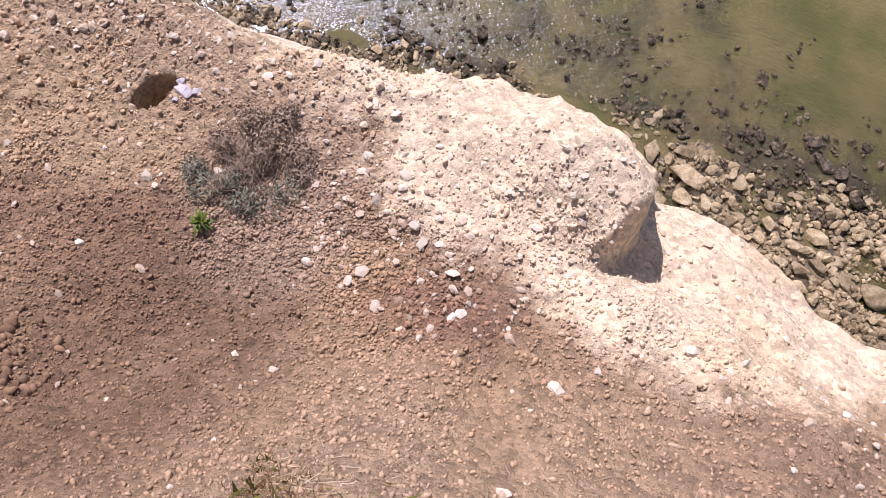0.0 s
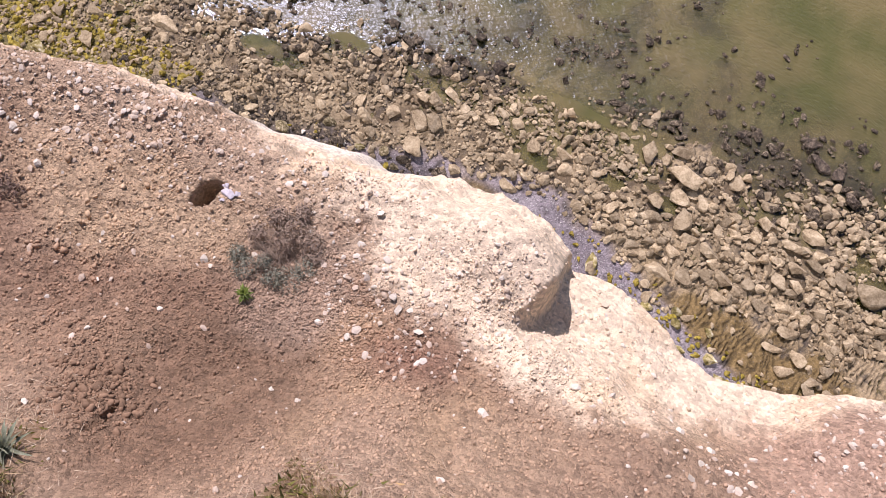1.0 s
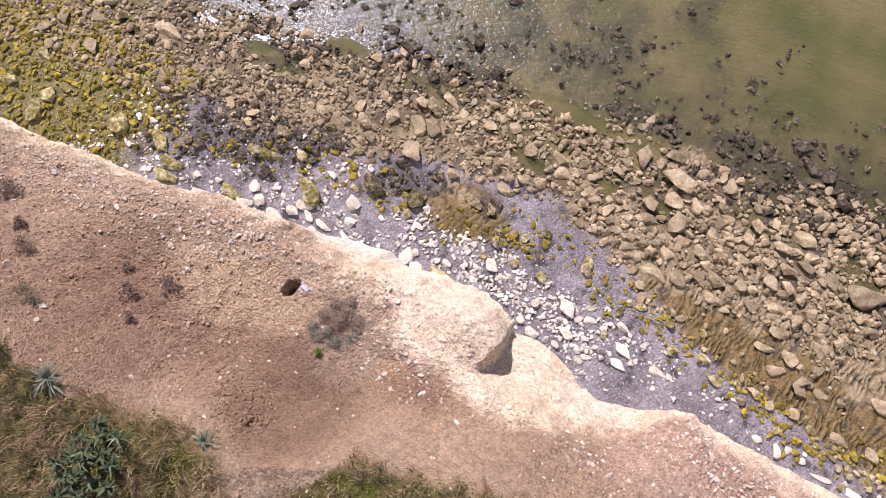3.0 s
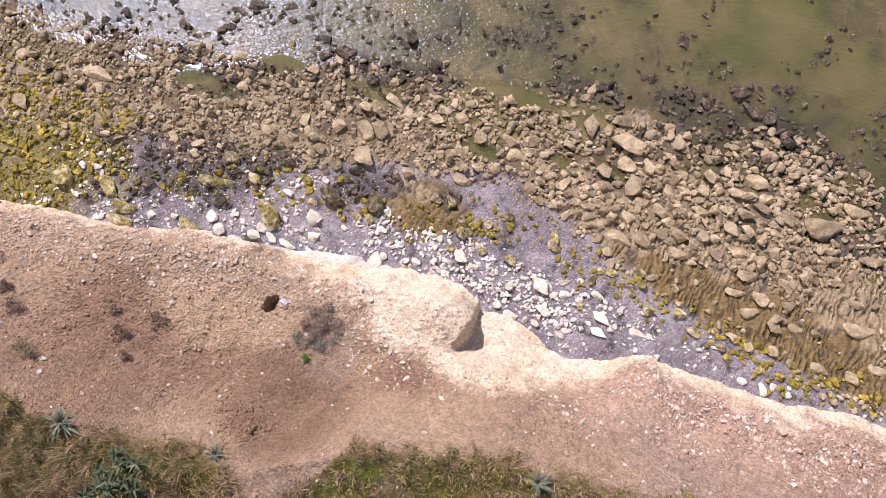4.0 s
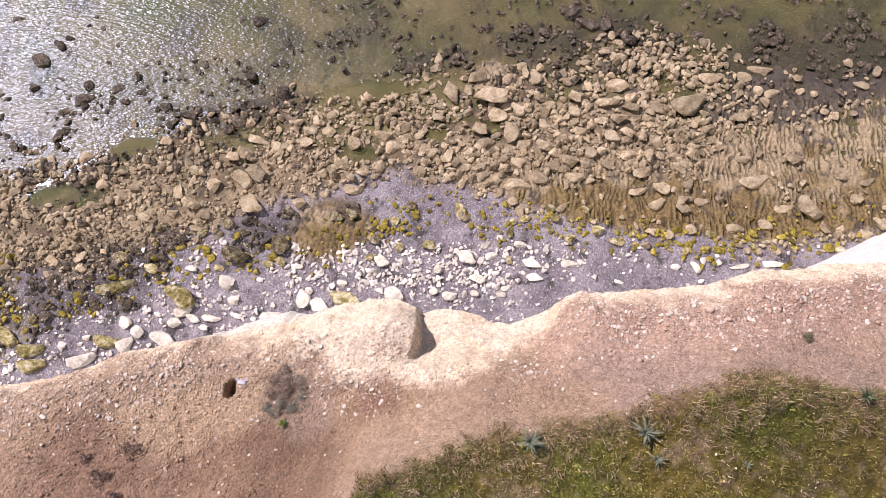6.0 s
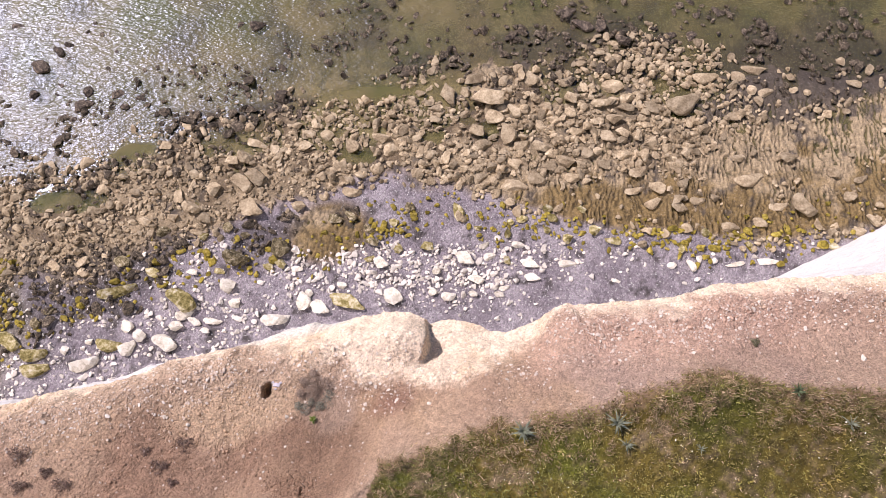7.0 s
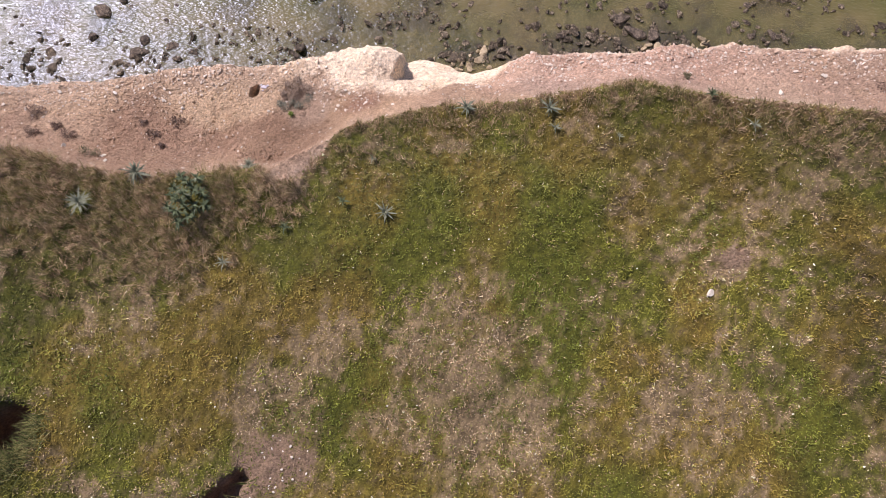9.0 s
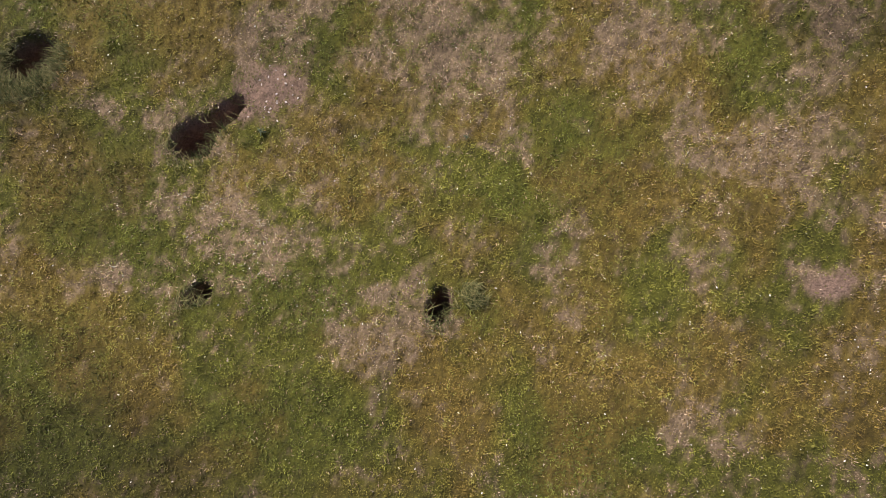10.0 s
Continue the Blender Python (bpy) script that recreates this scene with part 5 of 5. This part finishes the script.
# small pale flowers in the turf
x, y = scatter(2600, -5.0, 7.0, -9.0, 0.3, lambda a, b: (1 - bare_mask(a, b)) * clear_of_burrows(a, b) * (0.2 + 0.6 * sstep(0.0, 0.4, fbm(a, b, 0.8, 3, 221))))
tint = blend(np.array((0.75, 0.72, 0.4)), np.array((0.85, 0.85, 0.78)), rng.random(len(x)))
heap("turf_flowers", np.stack([x, y, top_height(x, y) + 0.03, rng.uniform(0.0045, 0.011, len(x)), np.full(len(x), 0.4)], 1), SHAPES0[:2], M_PEBBLE, "tiny pale yellow and white flowers in the turf", "flowers", colours=tint)


# ---- plants ----
def leaf_mesh(name, mat, droop, broad):
    """A lance-shaped leaf along +x, 1 long, folded at its midrib."""
    V, F = [], []
    n = 7
    for k in range(n):
        t = k / (n - 1)
        w = broad * (math.sin(math.pi * min(1, 0.12 + 0.88 * t) ** 0.8) * (1 - 0.25 * t) + 0.02)
        z = 0.55 * t - droop * t * t
        wave = 0.025 * math.sin(9 * t)
        V += [(t * 0.94, -w, z + 0.35 * w + wave), (t * 0.94, 0, z), (t * 0.94, w, z + 0.35 * w - wave)]
        if k:
            a, b = 3 * (k - 1), 3 * k
            F += [(a, b, b + 1, a + 1), (a + 1, b + 1, b + 2, a + 2)]
    me = mesh_from(name, V, F)
    me.materials.append(mat)
    return me


LEAVES = {"grey": [leaf_mesh("leaf", M_LEAF, 0.35 + 0.15 * k, 0.05 + 0.012 * k) for k in range(3)],
          "dark": [leaf_mesh("leaf", M_LEAF_DARK, 0.3 + 0.2 * k, 0.085 + 0.02 * k) for k in range(3)],
          "bright": [leaf_mesh("leaf", M_LEAF_BRIGHT, 0.3 + 0.2 * k, 0.12 + 0.02 * k) for k in range(3)]}


def base(name, x, y, label, category, group=""):
    ob = new(name)
    ob.location = (x, y, float(smooth_height(np.array([x]), np.array([y]))[0]))
    ob.empty_display_size = 0.05
    return tagged(ob, label, category, group)


def rosette(x, y, size, leaves, kind="grey", label="grey-green star-shaped leaf rosette growing in the turf"):
    plant = base("rosette_plant", x, y, label, "plant", "rosette plants")
    for k in range(leaves):
        ring = k / leaves
        ob = new("leaf", LEAVES[kind][rng.integers(3)])
        ob.parent = plant
        s = size * 0.5 * (1.0 - 0.5 * ring) * rng.uniform(0.85, 1.15)
        ob.matrix_basis = pose(0, 0, 0.025 + 0.02 * ring, 0, -(2 + 50 * ring) + rng.uniform(-8, 8), k * 137.5 + rng.uniform(-12, 12)) @ Matrix.Diagonal((s, s, s, 1))
    return plant


for x, y, size, n in ROSETTES:
    rosette(x, y, size, n)
for x, y, size, n in ((-0.59, -1.19, 0.16, 12), (-0.11, -0.9, 0.15, 12), (-0.35, -3.62, 0.14, 12), (1.6, -3.4, 0.1, 10), (2.93, 0.32, 0.17, 20)):
    rosette(x, y, size, n, "dark", "small green weed rosette in the turf")
for x, y, size, n in ((2.21, -0.1, 0.13, 12), (3.3, 0.08, 0.18, 14), (0.1, -0.5, 0.12, 10)):
    rosette(x, y, size, n, "grey", "small grey-green herb half hidden in the turf")
rosette(-0.91, 0.155, 0.095, 40, "bright", "small bright green weed beside the dry bush")


def tall_plant(x, y):
    plant = base("leafy_plant", x, y, "dark green leafy plant standing at the turf edge", "plant")
    for q in range(16):
        a, d = q * 137.5, 0.048 * math.sqrt(q)
        cx, cy, h = d * math.cos(radians(a)), 1.25 * d * math.sin(radians(a)), 0.24 - 0.5 * d
        bm = bmesh.new()
        bmesh.ops.create_cone(bm, segments=6, radius1=0.007, radius2=0.004, depth=h, matrix=Matrix.Translation((cx, cy, h / 2)))
        me = bpy.data.meshes.new("stem")
        bm.to_mesh(me)
        bm.free()
        part("stem", me, M_LEAF_DARK, plant)
        for k in range(24):
            ob = new("leaf", LEAVES["dark"][rng.integers(3)] if rng.random() < 0.9 else LEAVES["grey"][rng.integers(3)])
            ob.parent = plant
            s = rng.uniform(0.05, 0.095)
            ob.matrix_basis = pose(cx, cy, h * rng.uniform(0.35, 1.0), 0, rng.uniform(-45, 5), k * 137.5 + rng.uniform(-20, 20)) @ Matrix.Diagonal((s, s, s, 1))
    return plant


tall_plant(-1.46, -1.07)


def twig_mesh(name, n, reach, height, seed, mat, thick=0.0022, colours=None):
    """Thin three-sided twigs that fan out of one root."""
    r = np.random.default_rng(seed)
    a, t = r.uniform(0, 2 * np.pi, n), r.uniform(0.15, 1.35, n)
    L = r.uniform(0.5, 1.0, n)
    root = np.stack([r.normal(0, reach * 0.28, n), r.normal(0, reach * 0.28, n), np.zeros(n)], 1)
    d = np.stack([np.cos(a) * np.sin(t) * reach * 0.7, np.sin(a) * np.sin(t) * reach * 0.7, np.cos(t) * height + 0.01], 1) * L[:, None]
    tip = root + d
    V = []
    for k in range(3):
        w = 2 * math.pi * k / 3
        V.append(root + np.array((math.cos(w), math.sin(w), 0)) * thick)
    V = np.stack([*V, tip], 1).reshape(-1, 3)
    b = (np.arange(n) * 4)[:, None]
    me = mesh_from(name, V, np.concatenate([b + [0, 1, 3], b + [1, 2, 3], b + [2, 0, 3]]), colours)
    me.materials.append(mat)
    return me


def leaf_cloud(name, n, blobs, size, palette, seed, mat):
    """Many small leaves gathered in clumps: blobs are rows of x, y, z, radius."""
    r = np.random.default_rng(seed)
    blobs = np.array(blobs)
    b = blobs[r.integers(len(blobs), size=n)]
    v = r.normal(size=(n, 3))
    v /= np.linalg.norm(v, axis=1)[:, None]
    P = b[:, :3] + v * b[:, 3:4] * r.uniform(0.55, 1.08, (n, 1)) * (1, 1, 0.8)
    P[:, 2] = np.maximum(P[:, 2], 0.004)
    e1 = r.normal(size=(n, 3))
    e1 /= np.linalg.norm(e1, axis=1)[:, None]
    e2 = np.cross(e1, v)
    s = size * r.uniform(0.6, 1.4, (n, 1))
    V = np.stack([P - e1 * s, P + e2 * s * 0.4, P + e1 * s, P - e2 * s * 0.4], 1).reshape(-1, 3)
    F = (np.arange(n) * 4)[:, None] + [0, 1, 2, 3]
    col = blend(np.array(palette[0]), np.array(palette[1]), r.random(n))
    me = mesh_from(name, V, F, np.repeat(col, 4, 0))
    me.materials.append(mat)
    return me


def strands(name, me, mat, parent):
    """A tangle of twigs or leaves too fine to pick apart."""
    return tagged(part(name, me, mat, parent), kind="stuff")


def dry_bush(x, y):
    bush = base("dry_bush", x, y, "low dry bush with grey twigs and grey-green foliage", "bush")
    strands("brushwood", twig_mesh("brushwood", 320, 0.14, 0.09, 1, M_TWIG, 0.0013), None, bush)
    strands("dry_foliage", leaf_cloud("dry_foliage", 4600, [(0.07, 0.1, 0.03, 0.055), (0.12, 0.03, 0.035, 0.05), (0.03, 0.05, 0.04, 0.05), (0.0, 0.13, 0.025, 0.04), (-0.06, 0.07, 0.025, 0.035), (0.09, 0.14, 0.02, 0.035), (0.14, -0.02, 0.025, 0.035)],
               0.0058, ((0.23, 0.165, 0.12), (0.48, 0.37, 0.28)), 2, M_DRYLEAF), None, bush)
    strands("green_foliage", leaf_cloud("green_foliage", 3000, [(-0.09, -0.05, 0.03, 0.05), (0.06, -0.1, 0.035, 0.055), (0.0, -0.09, 0.03, 0.04), (-0.12, 0.0, 0.02, 0.035), (0.11, -0.06, 0.03, 0.045), (-0.03, -0.03, 0.02, 0.03)],
               0.005, ((0.13, 0.14, 0.1), (0.33, 0.325, 0.25)), 3, M_DRYLEAF), None, bush)
    bush.rotation_euler = (0, 0, radians(34))
    bush.scale = (1.25, 1.25, 0.95)
    return bush


dry_bush(-0.93, 0.36)


def dry_weed(x, y, size, seed, dark=True):
    plant = base("dry_weed", x, y, "small withered brown weed on bare earth", "weed", "withered weeds")
    strands("stalk_tuft", twig_mesh("stalk_tuft", 90, size * 0.4, size * 0.2, seed, M_TWIG, 0.0016), None, plant)
    pal = ((0.1, 0.065, 0.05), (0.28, 0.19, 0.15)) if dark else ((0.1, 0.1, 0.055), (0.27, 0.24, 0.14))
    strands("withered_foliage", leaf_cloud("withered_foliage", int(650 * min(1, size / 0.2)), [(0, 0, 0.02, size * 0.3), (size * 0.25, size * 0.1, 0.015, size * 0.2), (-size * 0.2, size * 0.15, 0.015, size * 0.2), (0.05 * size, -size * 0.25, 0.012, size * 0.2)],
         0.008, pal, seed + 1, M_DRYLEAF), None, plant)
    return plant


for k, (x, y, size, dark) in enumerate(((-2.06, -0.06, 0.2, True), (-2.68, -0.64, 0.26, False), (-3.04, -0.41, 0.22, True), (-3.52, -0.16, 0.26, True), (-2.25, -0.26, 0.2, True), (-3.22, -0.3, 0.14, True),
                                       (2.86, 0.76, 0.09, False), (-2.4, -0.12, 0.12, True), (-2.1, -0.38, 0.1, True), (-3.42, -0.42, 0.2, True), (4.6, 0.75, 0.25, True), (4.9, 0.5, 0.25, True), (-3.42, -0.82, 0.34, True), (-3.2, -1.0, 0.28, True))):
    dry_weed(x, y, size * 1.05, 300 + 5 * k, dark)
